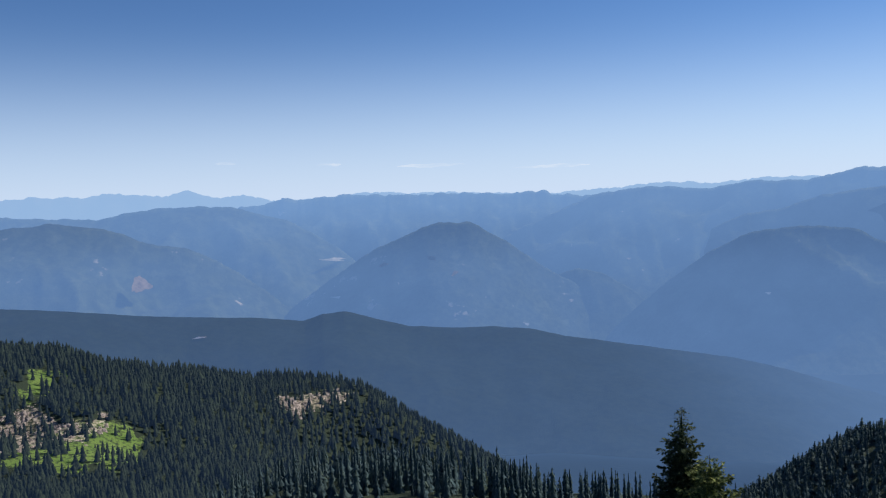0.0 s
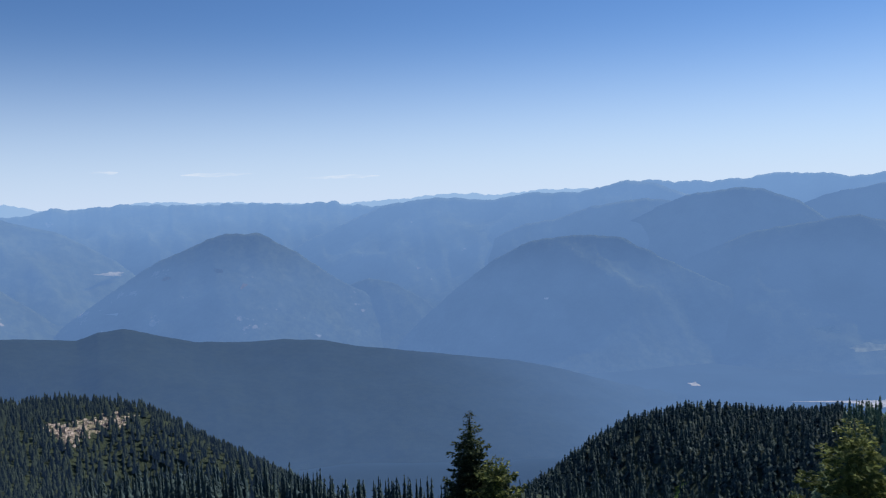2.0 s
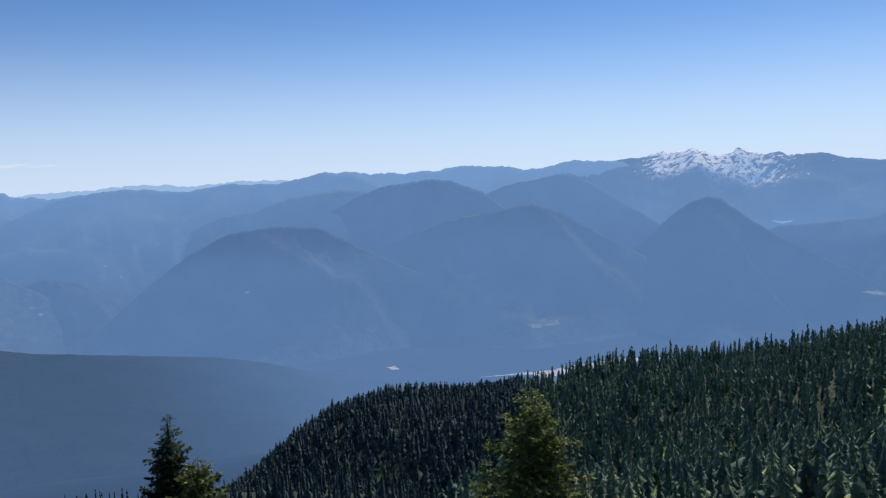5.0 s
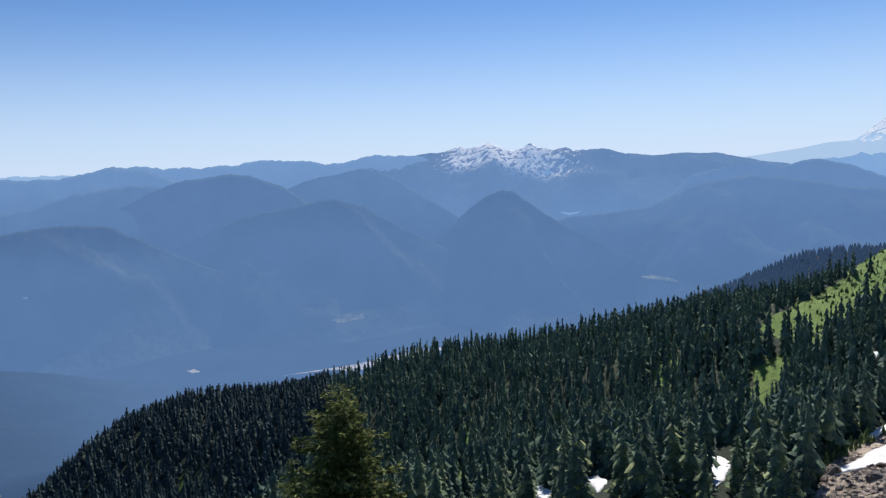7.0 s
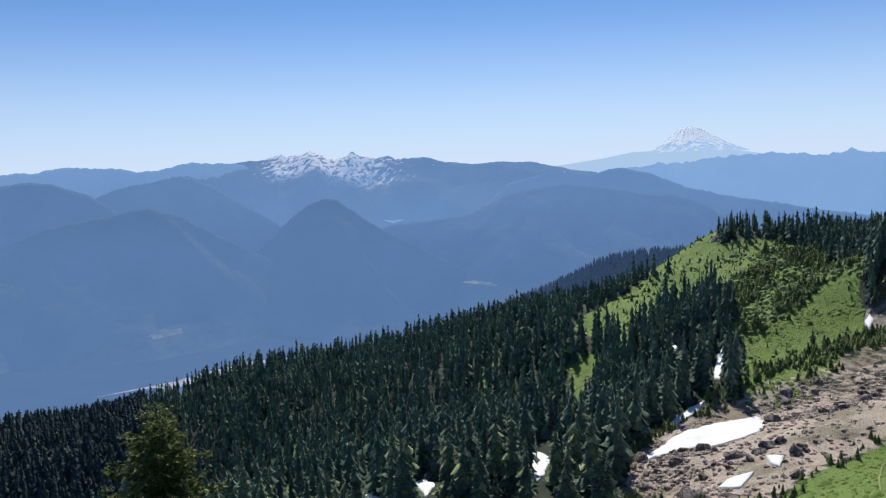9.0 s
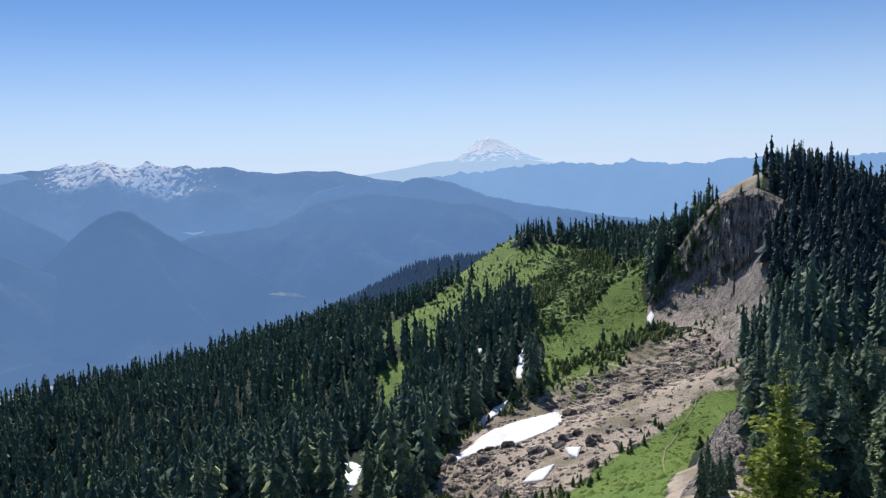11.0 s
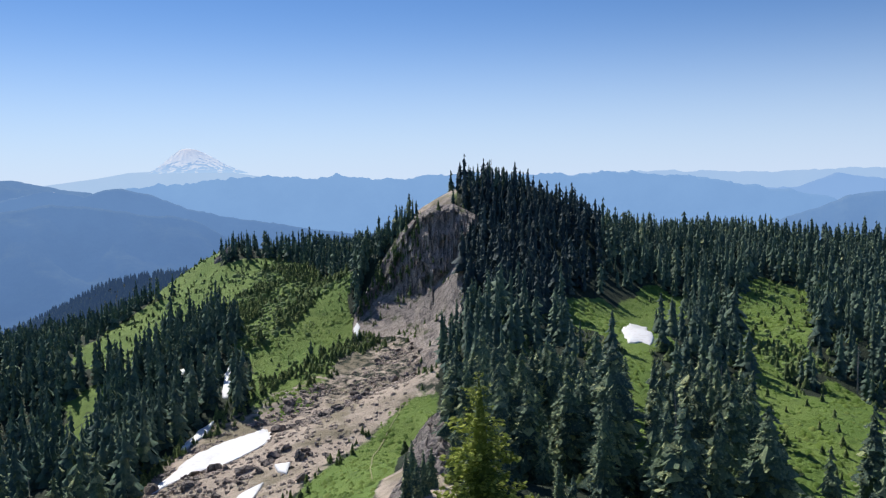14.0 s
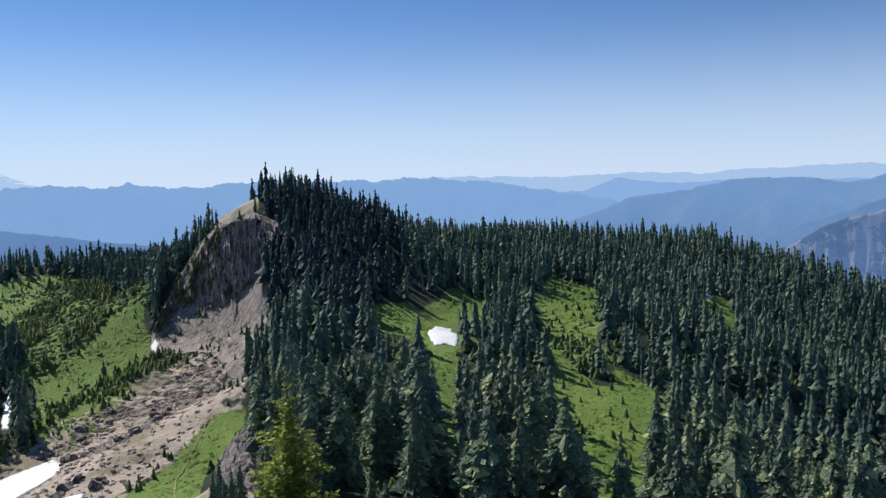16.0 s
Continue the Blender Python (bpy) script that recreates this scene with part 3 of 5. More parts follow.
# ---- the far country: mountain ridges, bearing and elevation of the crest seen from the summit, in degrees ----
def far_ridge(name, label, crest, dist, foot, material, seed, rough=0.10, gullies=0.42, step=0.14, rows=30, drop=True, floor=-566.0, back=150, apron=0.25, jag=0.0, chutes=0.0, bend=1):
    crest = np.array(crest, float)
    if drop:
        low = math.degrees(math.atan2(floor, dist))
        fall = [max(1.0, (e - low) * 1.1) for e in (crest[0, 1], crest[-1, 1])]
        crest = np.concatenate([[[crest[0, 0] - fall[0], low]], crest, [[crest[-1, 0] + fall[1], low]]])
    a = np.arange(crest[0, 0], crest[-1, 0] + step, step)
    e = np.interp(a, crest[:, 0], crest[:, 1])
    e = np.convolve(np.pad(e, 1, mode="edge"), [0.25, 0.5, 0.25], "valid")
    e = e + rough * 1.25 * (wave_noise(a, a * 0 + seed, 1.1, seed, 5) + 0.35 * wave_noise(a, a * 0 + seed, 0.25, seed + 9, 2))
    e = e + rough * 0.9 * (0.45 - np.abs(wave_noise(a, a * 0 + 7.1, 2.3, seed + 3, 3)))
    e = e + jag * (0.5 - np.abs(wave_noise(a, a * 0 + 3.3, 0.55, seed + 5, 2))) * np.interp(a, [46, 48.5, 58, 62], [0, 1, 1, 0])
    s = np.linspace(0, 1, rows) ** 1.15
    A, S = np.meshgrid(a, s)
    E = np.broadcast_to(e, A.shape)
    wide = max(3, int(2.2 / step)) | 1
    calm = np.convolve(np.pad(e, wide // 2, mode="edge"), np.ones(wide) / wide, "valid")
    E = calm + (E - calm) * (1 - S) ** 5
    zc = dist * np.tan(np.radians(E))
    rise = np.maximum(zc - floor, 2.0)
    r = dist + (foot - dist) * S * np.clip(rise / 500, apron, 1)
    east, north = r * np.sin(np.radians(A)), r * np.cos(np.radians(A))
    spur = 1 - 2 * np.abs(wave_noise(east, north, 460, seed + 2, 2)) - 0.6 * np.abs(wave_noise(east, north, 150, seed + 6, 3))
    spur = spur - chutes * np.abs(wave_noise(A, S * 1.2, 0.7, seed + 8, 3))
    fall = 1 - (1 - S) ** 1.2 if bend == 1 else S ** bend
    z = zc - rise * fall + gullies * rise * (spur - 0.4) * np.minimum(1, 2.6 * S) * (1 - S) * 0.8
    behind_r, behind_z = np.stack([dist + 0.4 * back + 0 * a, dist + back + 0 * a]), np.stack([zc[0] - 0.25 * rise[0], floor + 0 * a])
    A = np.concatenate([np.stack([a, a])[::-1], A])
    r = np.concatenate([behind_r[::-1], r])
    z = np.concatenate([behind_z[::-1], z])
    t = np.radians(A)
    verts = np.stack([r * np.sin(t), r * np.cos(t), z], -1).reshape(-1, 3)
    ob = mesh_object(name, verts, grid_faces(*A.shape), material)
    level = np.degrees(np.arctan2(z, r))
    for key, values in (("along", A), ("level", level), ("below", level.max() - level), ("down", np.concatenate([np.zeros((2, len(a))), S]))):
        ob.data.attributes.new(key, "FLOAT", "POINT").data.foreach_set("value", values.astype(np.float32).ravel())
    return tagged(ob, label, "mountain", kind="structure")


hazy = "blue hazy forested mountain ridge far across the valley"
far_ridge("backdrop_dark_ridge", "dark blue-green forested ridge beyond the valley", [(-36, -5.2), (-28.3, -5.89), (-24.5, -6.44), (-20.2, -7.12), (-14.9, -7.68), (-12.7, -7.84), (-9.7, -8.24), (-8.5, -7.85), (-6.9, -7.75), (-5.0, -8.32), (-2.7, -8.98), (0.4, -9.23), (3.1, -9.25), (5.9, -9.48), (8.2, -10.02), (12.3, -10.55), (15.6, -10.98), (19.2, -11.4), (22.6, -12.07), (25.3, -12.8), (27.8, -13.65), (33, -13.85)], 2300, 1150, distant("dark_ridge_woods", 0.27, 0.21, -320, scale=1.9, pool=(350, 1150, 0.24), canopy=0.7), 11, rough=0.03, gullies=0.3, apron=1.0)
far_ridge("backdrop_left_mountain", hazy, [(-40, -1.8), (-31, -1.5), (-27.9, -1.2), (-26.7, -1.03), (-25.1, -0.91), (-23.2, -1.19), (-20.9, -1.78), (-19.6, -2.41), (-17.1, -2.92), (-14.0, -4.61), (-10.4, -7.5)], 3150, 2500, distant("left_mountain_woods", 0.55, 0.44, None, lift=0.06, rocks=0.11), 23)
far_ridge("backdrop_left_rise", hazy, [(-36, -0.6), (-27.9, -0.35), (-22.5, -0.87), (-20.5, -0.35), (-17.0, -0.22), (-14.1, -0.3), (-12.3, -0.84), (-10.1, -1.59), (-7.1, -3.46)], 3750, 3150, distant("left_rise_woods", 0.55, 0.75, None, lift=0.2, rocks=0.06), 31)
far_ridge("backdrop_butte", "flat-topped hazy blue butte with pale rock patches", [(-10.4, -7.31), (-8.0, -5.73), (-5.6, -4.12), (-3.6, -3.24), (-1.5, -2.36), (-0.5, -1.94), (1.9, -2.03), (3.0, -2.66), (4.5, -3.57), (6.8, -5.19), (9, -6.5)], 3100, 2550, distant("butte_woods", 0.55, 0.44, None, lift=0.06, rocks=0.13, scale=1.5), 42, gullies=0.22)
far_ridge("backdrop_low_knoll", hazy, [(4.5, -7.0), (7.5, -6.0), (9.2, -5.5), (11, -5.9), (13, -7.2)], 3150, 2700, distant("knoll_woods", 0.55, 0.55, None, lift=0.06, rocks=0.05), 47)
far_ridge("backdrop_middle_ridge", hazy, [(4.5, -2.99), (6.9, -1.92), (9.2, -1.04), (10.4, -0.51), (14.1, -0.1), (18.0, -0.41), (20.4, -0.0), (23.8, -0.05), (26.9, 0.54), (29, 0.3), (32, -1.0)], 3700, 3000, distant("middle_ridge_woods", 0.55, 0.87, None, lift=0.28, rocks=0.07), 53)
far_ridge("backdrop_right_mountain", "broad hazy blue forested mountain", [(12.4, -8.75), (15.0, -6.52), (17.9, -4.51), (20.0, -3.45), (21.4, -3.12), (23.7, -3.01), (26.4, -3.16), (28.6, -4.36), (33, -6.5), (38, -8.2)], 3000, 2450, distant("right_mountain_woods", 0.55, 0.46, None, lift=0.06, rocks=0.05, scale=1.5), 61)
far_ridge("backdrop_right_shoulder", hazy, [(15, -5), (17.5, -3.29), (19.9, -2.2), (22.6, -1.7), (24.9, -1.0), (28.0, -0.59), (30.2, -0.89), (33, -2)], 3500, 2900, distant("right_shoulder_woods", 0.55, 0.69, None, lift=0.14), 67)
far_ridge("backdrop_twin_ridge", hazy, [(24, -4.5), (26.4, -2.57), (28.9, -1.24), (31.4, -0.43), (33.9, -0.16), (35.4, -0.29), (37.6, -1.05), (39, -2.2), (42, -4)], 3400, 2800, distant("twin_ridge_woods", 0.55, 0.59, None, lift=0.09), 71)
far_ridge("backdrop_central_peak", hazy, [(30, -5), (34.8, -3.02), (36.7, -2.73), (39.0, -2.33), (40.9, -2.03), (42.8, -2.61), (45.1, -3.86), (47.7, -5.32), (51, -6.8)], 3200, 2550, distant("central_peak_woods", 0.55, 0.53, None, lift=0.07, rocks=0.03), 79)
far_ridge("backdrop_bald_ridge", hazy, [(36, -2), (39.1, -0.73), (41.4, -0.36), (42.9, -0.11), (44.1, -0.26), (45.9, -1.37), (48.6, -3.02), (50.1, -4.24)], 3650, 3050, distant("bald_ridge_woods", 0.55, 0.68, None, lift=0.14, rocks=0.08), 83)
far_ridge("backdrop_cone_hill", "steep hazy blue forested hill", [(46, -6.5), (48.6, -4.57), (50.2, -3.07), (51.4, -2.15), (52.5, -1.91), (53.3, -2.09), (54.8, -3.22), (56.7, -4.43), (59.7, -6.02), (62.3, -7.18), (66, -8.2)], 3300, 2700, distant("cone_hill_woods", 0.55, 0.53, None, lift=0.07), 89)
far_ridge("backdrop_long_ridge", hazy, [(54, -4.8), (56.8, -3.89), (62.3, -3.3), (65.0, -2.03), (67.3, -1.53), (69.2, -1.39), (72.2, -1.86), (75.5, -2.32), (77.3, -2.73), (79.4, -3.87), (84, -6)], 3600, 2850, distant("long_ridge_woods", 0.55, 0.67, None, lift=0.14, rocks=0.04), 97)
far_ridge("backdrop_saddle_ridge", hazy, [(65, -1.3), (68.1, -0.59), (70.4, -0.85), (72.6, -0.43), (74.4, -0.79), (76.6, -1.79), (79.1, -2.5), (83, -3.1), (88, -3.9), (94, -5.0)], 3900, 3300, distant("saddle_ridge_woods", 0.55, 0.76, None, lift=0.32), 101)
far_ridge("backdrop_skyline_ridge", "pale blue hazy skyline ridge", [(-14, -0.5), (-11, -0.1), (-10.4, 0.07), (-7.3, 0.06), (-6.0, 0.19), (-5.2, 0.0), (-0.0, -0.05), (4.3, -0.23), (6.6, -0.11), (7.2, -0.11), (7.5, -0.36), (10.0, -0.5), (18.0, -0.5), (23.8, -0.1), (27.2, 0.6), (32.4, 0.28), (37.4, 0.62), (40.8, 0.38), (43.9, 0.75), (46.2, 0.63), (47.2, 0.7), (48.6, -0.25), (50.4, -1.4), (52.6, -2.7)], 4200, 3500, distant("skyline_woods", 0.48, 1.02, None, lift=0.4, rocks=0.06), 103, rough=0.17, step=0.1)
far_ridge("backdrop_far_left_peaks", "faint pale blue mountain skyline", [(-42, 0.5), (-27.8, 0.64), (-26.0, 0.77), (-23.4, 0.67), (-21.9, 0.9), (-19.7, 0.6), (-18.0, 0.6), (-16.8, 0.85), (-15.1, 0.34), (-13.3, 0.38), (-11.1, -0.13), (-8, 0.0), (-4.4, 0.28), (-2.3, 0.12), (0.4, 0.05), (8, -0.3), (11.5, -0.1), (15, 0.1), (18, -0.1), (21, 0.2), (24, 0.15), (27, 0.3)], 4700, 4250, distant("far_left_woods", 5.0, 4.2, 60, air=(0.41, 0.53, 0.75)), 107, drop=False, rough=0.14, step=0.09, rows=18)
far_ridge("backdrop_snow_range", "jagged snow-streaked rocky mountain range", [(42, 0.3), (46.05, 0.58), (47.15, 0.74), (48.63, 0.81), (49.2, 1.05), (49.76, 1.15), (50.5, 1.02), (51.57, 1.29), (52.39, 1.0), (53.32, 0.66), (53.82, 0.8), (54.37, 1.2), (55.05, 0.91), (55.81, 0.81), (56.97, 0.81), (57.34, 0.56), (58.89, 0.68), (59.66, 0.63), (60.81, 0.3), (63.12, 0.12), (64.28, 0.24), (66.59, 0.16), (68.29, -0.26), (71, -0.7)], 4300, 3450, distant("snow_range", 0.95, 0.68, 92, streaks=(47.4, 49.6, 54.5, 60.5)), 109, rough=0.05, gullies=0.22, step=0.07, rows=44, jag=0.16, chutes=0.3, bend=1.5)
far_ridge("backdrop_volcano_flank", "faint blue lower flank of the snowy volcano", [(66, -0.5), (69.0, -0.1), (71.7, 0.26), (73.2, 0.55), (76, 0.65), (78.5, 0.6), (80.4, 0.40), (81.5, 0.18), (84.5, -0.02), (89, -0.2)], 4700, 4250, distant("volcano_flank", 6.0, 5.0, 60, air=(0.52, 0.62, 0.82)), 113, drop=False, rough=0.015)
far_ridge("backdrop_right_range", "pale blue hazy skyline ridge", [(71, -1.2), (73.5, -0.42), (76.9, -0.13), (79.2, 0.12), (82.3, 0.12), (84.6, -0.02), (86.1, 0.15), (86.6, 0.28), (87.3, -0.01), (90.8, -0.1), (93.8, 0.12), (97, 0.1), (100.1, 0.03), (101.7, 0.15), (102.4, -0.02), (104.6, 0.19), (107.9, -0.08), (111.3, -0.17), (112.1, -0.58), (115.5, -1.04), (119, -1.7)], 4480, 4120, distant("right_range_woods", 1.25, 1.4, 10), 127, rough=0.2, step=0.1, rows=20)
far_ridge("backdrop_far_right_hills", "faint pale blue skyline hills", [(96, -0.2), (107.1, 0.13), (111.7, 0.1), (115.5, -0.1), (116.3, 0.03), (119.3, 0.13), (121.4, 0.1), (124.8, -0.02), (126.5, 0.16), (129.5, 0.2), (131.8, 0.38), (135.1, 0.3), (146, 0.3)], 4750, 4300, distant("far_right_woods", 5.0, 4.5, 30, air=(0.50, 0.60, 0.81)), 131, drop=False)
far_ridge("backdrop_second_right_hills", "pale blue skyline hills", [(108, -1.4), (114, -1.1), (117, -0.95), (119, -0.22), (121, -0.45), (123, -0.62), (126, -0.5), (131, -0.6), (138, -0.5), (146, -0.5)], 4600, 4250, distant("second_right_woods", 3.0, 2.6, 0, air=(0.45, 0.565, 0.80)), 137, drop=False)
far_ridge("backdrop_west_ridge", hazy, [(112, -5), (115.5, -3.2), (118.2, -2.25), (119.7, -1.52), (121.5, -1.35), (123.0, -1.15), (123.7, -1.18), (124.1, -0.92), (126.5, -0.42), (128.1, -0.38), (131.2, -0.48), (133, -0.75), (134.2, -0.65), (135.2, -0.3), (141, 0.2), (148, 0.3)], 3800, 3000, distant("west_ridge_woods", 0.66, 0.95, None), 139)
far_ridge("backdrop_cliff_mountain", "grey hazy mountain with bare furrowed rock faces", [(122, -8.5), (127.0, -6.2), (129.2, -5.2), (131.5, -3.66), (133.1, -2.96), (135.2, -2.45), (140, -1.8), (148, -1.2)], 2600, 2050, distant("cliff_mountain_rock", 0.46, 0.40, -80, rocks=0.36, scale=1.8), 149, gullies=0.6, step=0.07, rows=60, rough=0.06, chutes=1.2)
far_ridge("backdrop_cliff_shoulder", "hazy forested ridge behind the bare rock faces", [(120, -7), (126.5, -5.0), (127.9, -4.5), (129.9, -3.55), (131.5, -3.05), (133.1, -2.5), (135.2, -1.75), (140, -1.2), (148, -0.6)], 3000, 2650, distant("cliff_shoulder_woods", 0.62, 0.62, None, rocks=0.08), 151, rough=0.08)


def volcano():
    """A broad snow dome with rock ribs, standing behind the skyline ridges."""
    bearing, dist, top, foot = radians(76.85), 4850, 174, 38
    centre = np.array([math.sin(bearing) * dist, math.cos(bearing) * dist])
    turn = np.radians(np.arange(0, 360, 1.5))
    s = np.linspace(0, 1, 46)
    T, S = np.meshgrid(turn, s)
    ribs = 1 - 2 * np.abs(wave_noise(T * 12, S * 2, 5.0, 5, 3))
    half = 272 * (1 + 0.18 * np.cos(T - bearing - math.pi / 2))
    prof = np.interp(S, [0, 0.06, 0.12, 0.17, 0.22, 0.27, 0.34, 0.42, 0.6, 0.8, 1.0], [1.02, 1.01, 0.985, 0.95, 0.89, 0.81, 0.70, 0.59, 0.36, 0.15, 0.0])
    z = foot + (top - foot) * prof + 15 * ribs * np.clip(S * 4 - 0.6, 0, 1) * (1 - S)
    r = half * S * (1 + 0.06 * wave_noise(T * 5, S * 0, 3.0, 9, 2))
    away = r * np.cos(T - bearing)
    away = np.where(away < 0, 1.9, 0.4) * away
    across = r * np.sin(T - bearing)
    x, y = centre[0] + away * math.sin(bearing) + across * math.cos(bearing), centre[1] + away * math.cos(bearing) - across * math.sin(bearing)
    verts = np.stack([x, y, z], -1).reshape(-1, 3)
    # a stronger air glow than elsewhere whitens the backlit snow
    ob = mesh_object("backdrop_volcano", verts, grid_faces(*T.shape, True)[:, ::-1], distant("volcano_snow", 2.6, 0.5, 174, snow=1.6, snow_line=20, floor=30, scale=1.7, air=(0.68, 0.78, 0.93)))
    tagged(ob, "snow-capped volcano with rock ribs on the horizon", "mountain", kind="structure")


volcano()


# ---- clearings, gravel bars and a lake in the far country ----
def far_mark(name, label, points, material, lift=7.0):
    """A patch of other ground on a far slope, placed to fit the camera's view and pulled `lift` metres towards it."""
    p = np.array(points, float)
    p = p * (1 - lift / np.linalg.norm(p, axis=1, keepdims=True))
    k = np.linspace(0, len(p), 48, endpoint=False)
    ring = np.stack([np.interp(k, np.arange(len(p) + 1), np.append(p[:, i], p[0, i])) for i in range(3)], -1)
    c = ring.mean(0)
    ring = c + (ring - c) * (0.8 + 0.65 * wave_noise(k * 3, k * 0 + p[0, 0], 2.5, 7, 3))[:, None]
    verts = np.concatenate([ring, c + (ring - c) * 0.5, [c]])
    n = len(ring)
    faces = [[j, (j + 1) % n, n + (j + 1) % n, n + j] for j in range(n)] + [[n + j, n + (j + 1) % n, 2 * n] for j in range(n)]
    ob = mesh_object(name, verts, faces, material)
    tagged(ob, label, "clearing", kind="structure")


def pale_ground(name, tone, air):
    """Open ground far off, with haze painted in as on the woods round it: dimmed colour plus a glow."""
    mat, add = node_kit(name)
    at = add("ShaderNodeNewGeometry").outputs["Position"]
    grain = noise_of(add, at, 0.05, 5.0, 0.7)
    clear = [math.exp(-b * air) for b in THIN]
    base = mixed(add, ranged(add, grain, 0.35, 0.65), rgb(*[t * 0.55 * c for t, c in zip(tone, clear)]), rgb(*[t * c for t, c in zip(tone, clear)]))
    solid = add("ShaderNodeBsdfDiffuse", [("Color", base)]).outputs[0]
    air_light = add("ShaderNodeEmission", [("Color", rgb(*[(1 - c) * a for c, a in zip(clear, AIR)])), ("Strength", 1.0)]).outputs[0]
    add("ShaderNodeOutputMaterial", [("Surface", add("ShaderNodeAddShader", [(0, solid), (1, air_light)]).outputs[0])])
    return mat


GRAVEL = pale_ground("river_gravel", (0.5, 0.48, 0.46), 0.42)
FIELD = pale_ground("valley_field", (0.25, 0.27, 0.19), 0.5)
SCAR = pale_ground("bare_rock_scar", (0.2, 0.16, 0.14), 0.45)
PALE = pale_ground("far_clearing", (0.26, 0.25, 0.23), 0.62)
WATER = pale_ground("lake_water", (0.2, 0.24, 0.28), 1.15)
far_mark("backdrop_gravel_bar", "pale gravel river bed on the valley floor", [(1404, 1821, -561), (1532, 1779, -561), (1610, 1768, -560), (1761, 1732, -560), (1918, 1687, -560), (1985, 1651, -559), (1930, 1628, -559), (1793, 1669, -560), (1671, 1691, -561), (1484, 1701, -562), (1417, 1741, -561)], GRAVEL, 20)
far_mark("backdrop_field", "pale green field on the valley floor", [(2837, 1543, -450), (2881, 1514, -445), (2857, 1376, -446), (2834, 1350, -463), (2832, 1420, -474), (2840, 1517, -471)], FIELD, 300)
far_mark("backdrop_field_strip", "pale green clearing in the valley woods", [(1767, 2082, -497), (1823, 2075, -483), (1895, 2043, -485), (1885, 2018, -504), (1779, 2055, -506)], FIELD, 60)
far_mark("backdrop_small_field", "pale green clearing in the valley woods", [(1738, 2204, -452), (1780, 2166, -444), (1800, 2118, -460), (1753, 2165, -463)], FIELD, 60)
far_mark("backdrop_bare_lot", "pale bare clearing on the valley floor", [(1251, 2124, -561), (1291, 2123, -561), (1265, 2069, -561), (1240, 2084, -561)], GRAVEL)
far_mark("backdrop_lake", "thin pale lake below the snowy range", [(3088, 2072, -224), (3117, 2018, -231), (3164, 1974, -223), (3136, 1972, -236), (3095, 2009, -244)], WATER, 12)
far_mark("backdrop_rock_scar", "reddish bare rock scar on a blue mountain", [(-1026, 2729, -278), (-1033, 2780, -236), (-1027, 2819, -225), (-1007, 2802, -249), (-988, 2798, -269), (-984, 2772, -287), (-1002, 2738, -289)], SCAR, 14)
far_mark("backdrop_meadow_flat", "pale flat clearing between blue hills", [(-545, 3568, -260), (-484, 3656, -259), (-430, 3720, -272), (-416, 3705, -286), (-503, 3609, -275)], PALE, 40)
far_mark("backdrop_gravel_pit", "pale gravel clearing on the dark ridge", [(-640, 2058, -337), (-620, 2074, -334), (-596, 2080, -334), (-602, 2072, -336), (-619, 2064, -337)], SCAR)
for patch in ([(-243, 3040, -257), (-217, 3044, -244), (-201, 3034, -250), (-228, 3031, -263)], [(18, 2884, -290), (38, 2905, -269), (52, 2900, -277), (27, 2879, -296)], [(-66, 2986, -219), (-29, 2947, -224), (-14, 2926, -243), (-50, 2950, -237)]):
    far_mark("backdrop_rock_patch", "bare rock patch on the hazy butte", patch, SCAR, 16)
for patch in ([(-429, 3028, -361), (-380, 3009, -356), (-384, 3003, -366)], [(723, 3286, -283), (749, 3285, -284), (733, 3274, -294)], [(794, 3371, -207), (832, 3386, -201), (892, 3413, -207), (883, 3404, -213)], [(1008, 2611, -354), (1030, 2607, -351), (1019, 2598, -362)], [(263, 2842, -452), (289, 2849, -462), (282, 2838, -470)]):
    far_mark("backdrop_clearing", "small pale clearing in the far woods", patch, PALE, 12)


# ---- a few wisps of cloud low over the far skyline ----
def wisp(bearing, up, wide, tall, seed):
    mat = WISP
    dist = 4800
    a = np.radians(np.linspace(bearing - wide / 2, bearing + wide / 2, 40))
    v = np.linspace(-1, 1, 9)
    A, V = np.meshgrid(a, v)
    mid = dist * math.tan(radians(up))
    half = dist * math.tan(radians(tall / 2)) * (np.sin(np.linspace(0.08, math.pi - 0.08, 40)) ** 0.7) * (0.75 + 0.5 * wave_noise(np.arange(40.0), np.zeros(40) + seed, 7, seed, 3))
    z = mid + V * half + 5 * wave_noise(A * 180, V * 0 + seed, 2.0, seed, 2)
    r = dist + 12 * (1 - V * V)
    ob = mesh_object("backdrop_cloud", np.stack([r * np.sin(A), r * np.cos(A), z], -1).reshape(-1, 3), grid_faces(9, 40), mat)
    tagged(ob, "thin faint white wisp of cloud above the horizon", "cloud", kind="structure")


def vapour():
    mat, add = node_kit("thin_cloud")
    at = add("ShaderNodeNewGeometry").outputs["Position"]
    thin = noise_of(add, stretched(add, at, 1, 1, 6), 0.008, 5.0, 0.65)
    fac = ranged(add, thin, 0.35, 0.75, 0.05, 0.5)
    clear = add("ShaderNodeBsdfTransparent").outputs[0]
    # the daylight on the vapour is put in as an even white glow
    white = add("ShaderNodeEmission", [("Color", rgb(0.84, 0.88, 0.95)), ("Strength", 1.0)]).outputs[0]
    add("ShaderNodeOutputMaterial", [("Surface", add("ShaderNodeMixShader", [(0, fac), (1, clear), (2, white)]).outputs[0])])
    return mat


WISP = vapour()
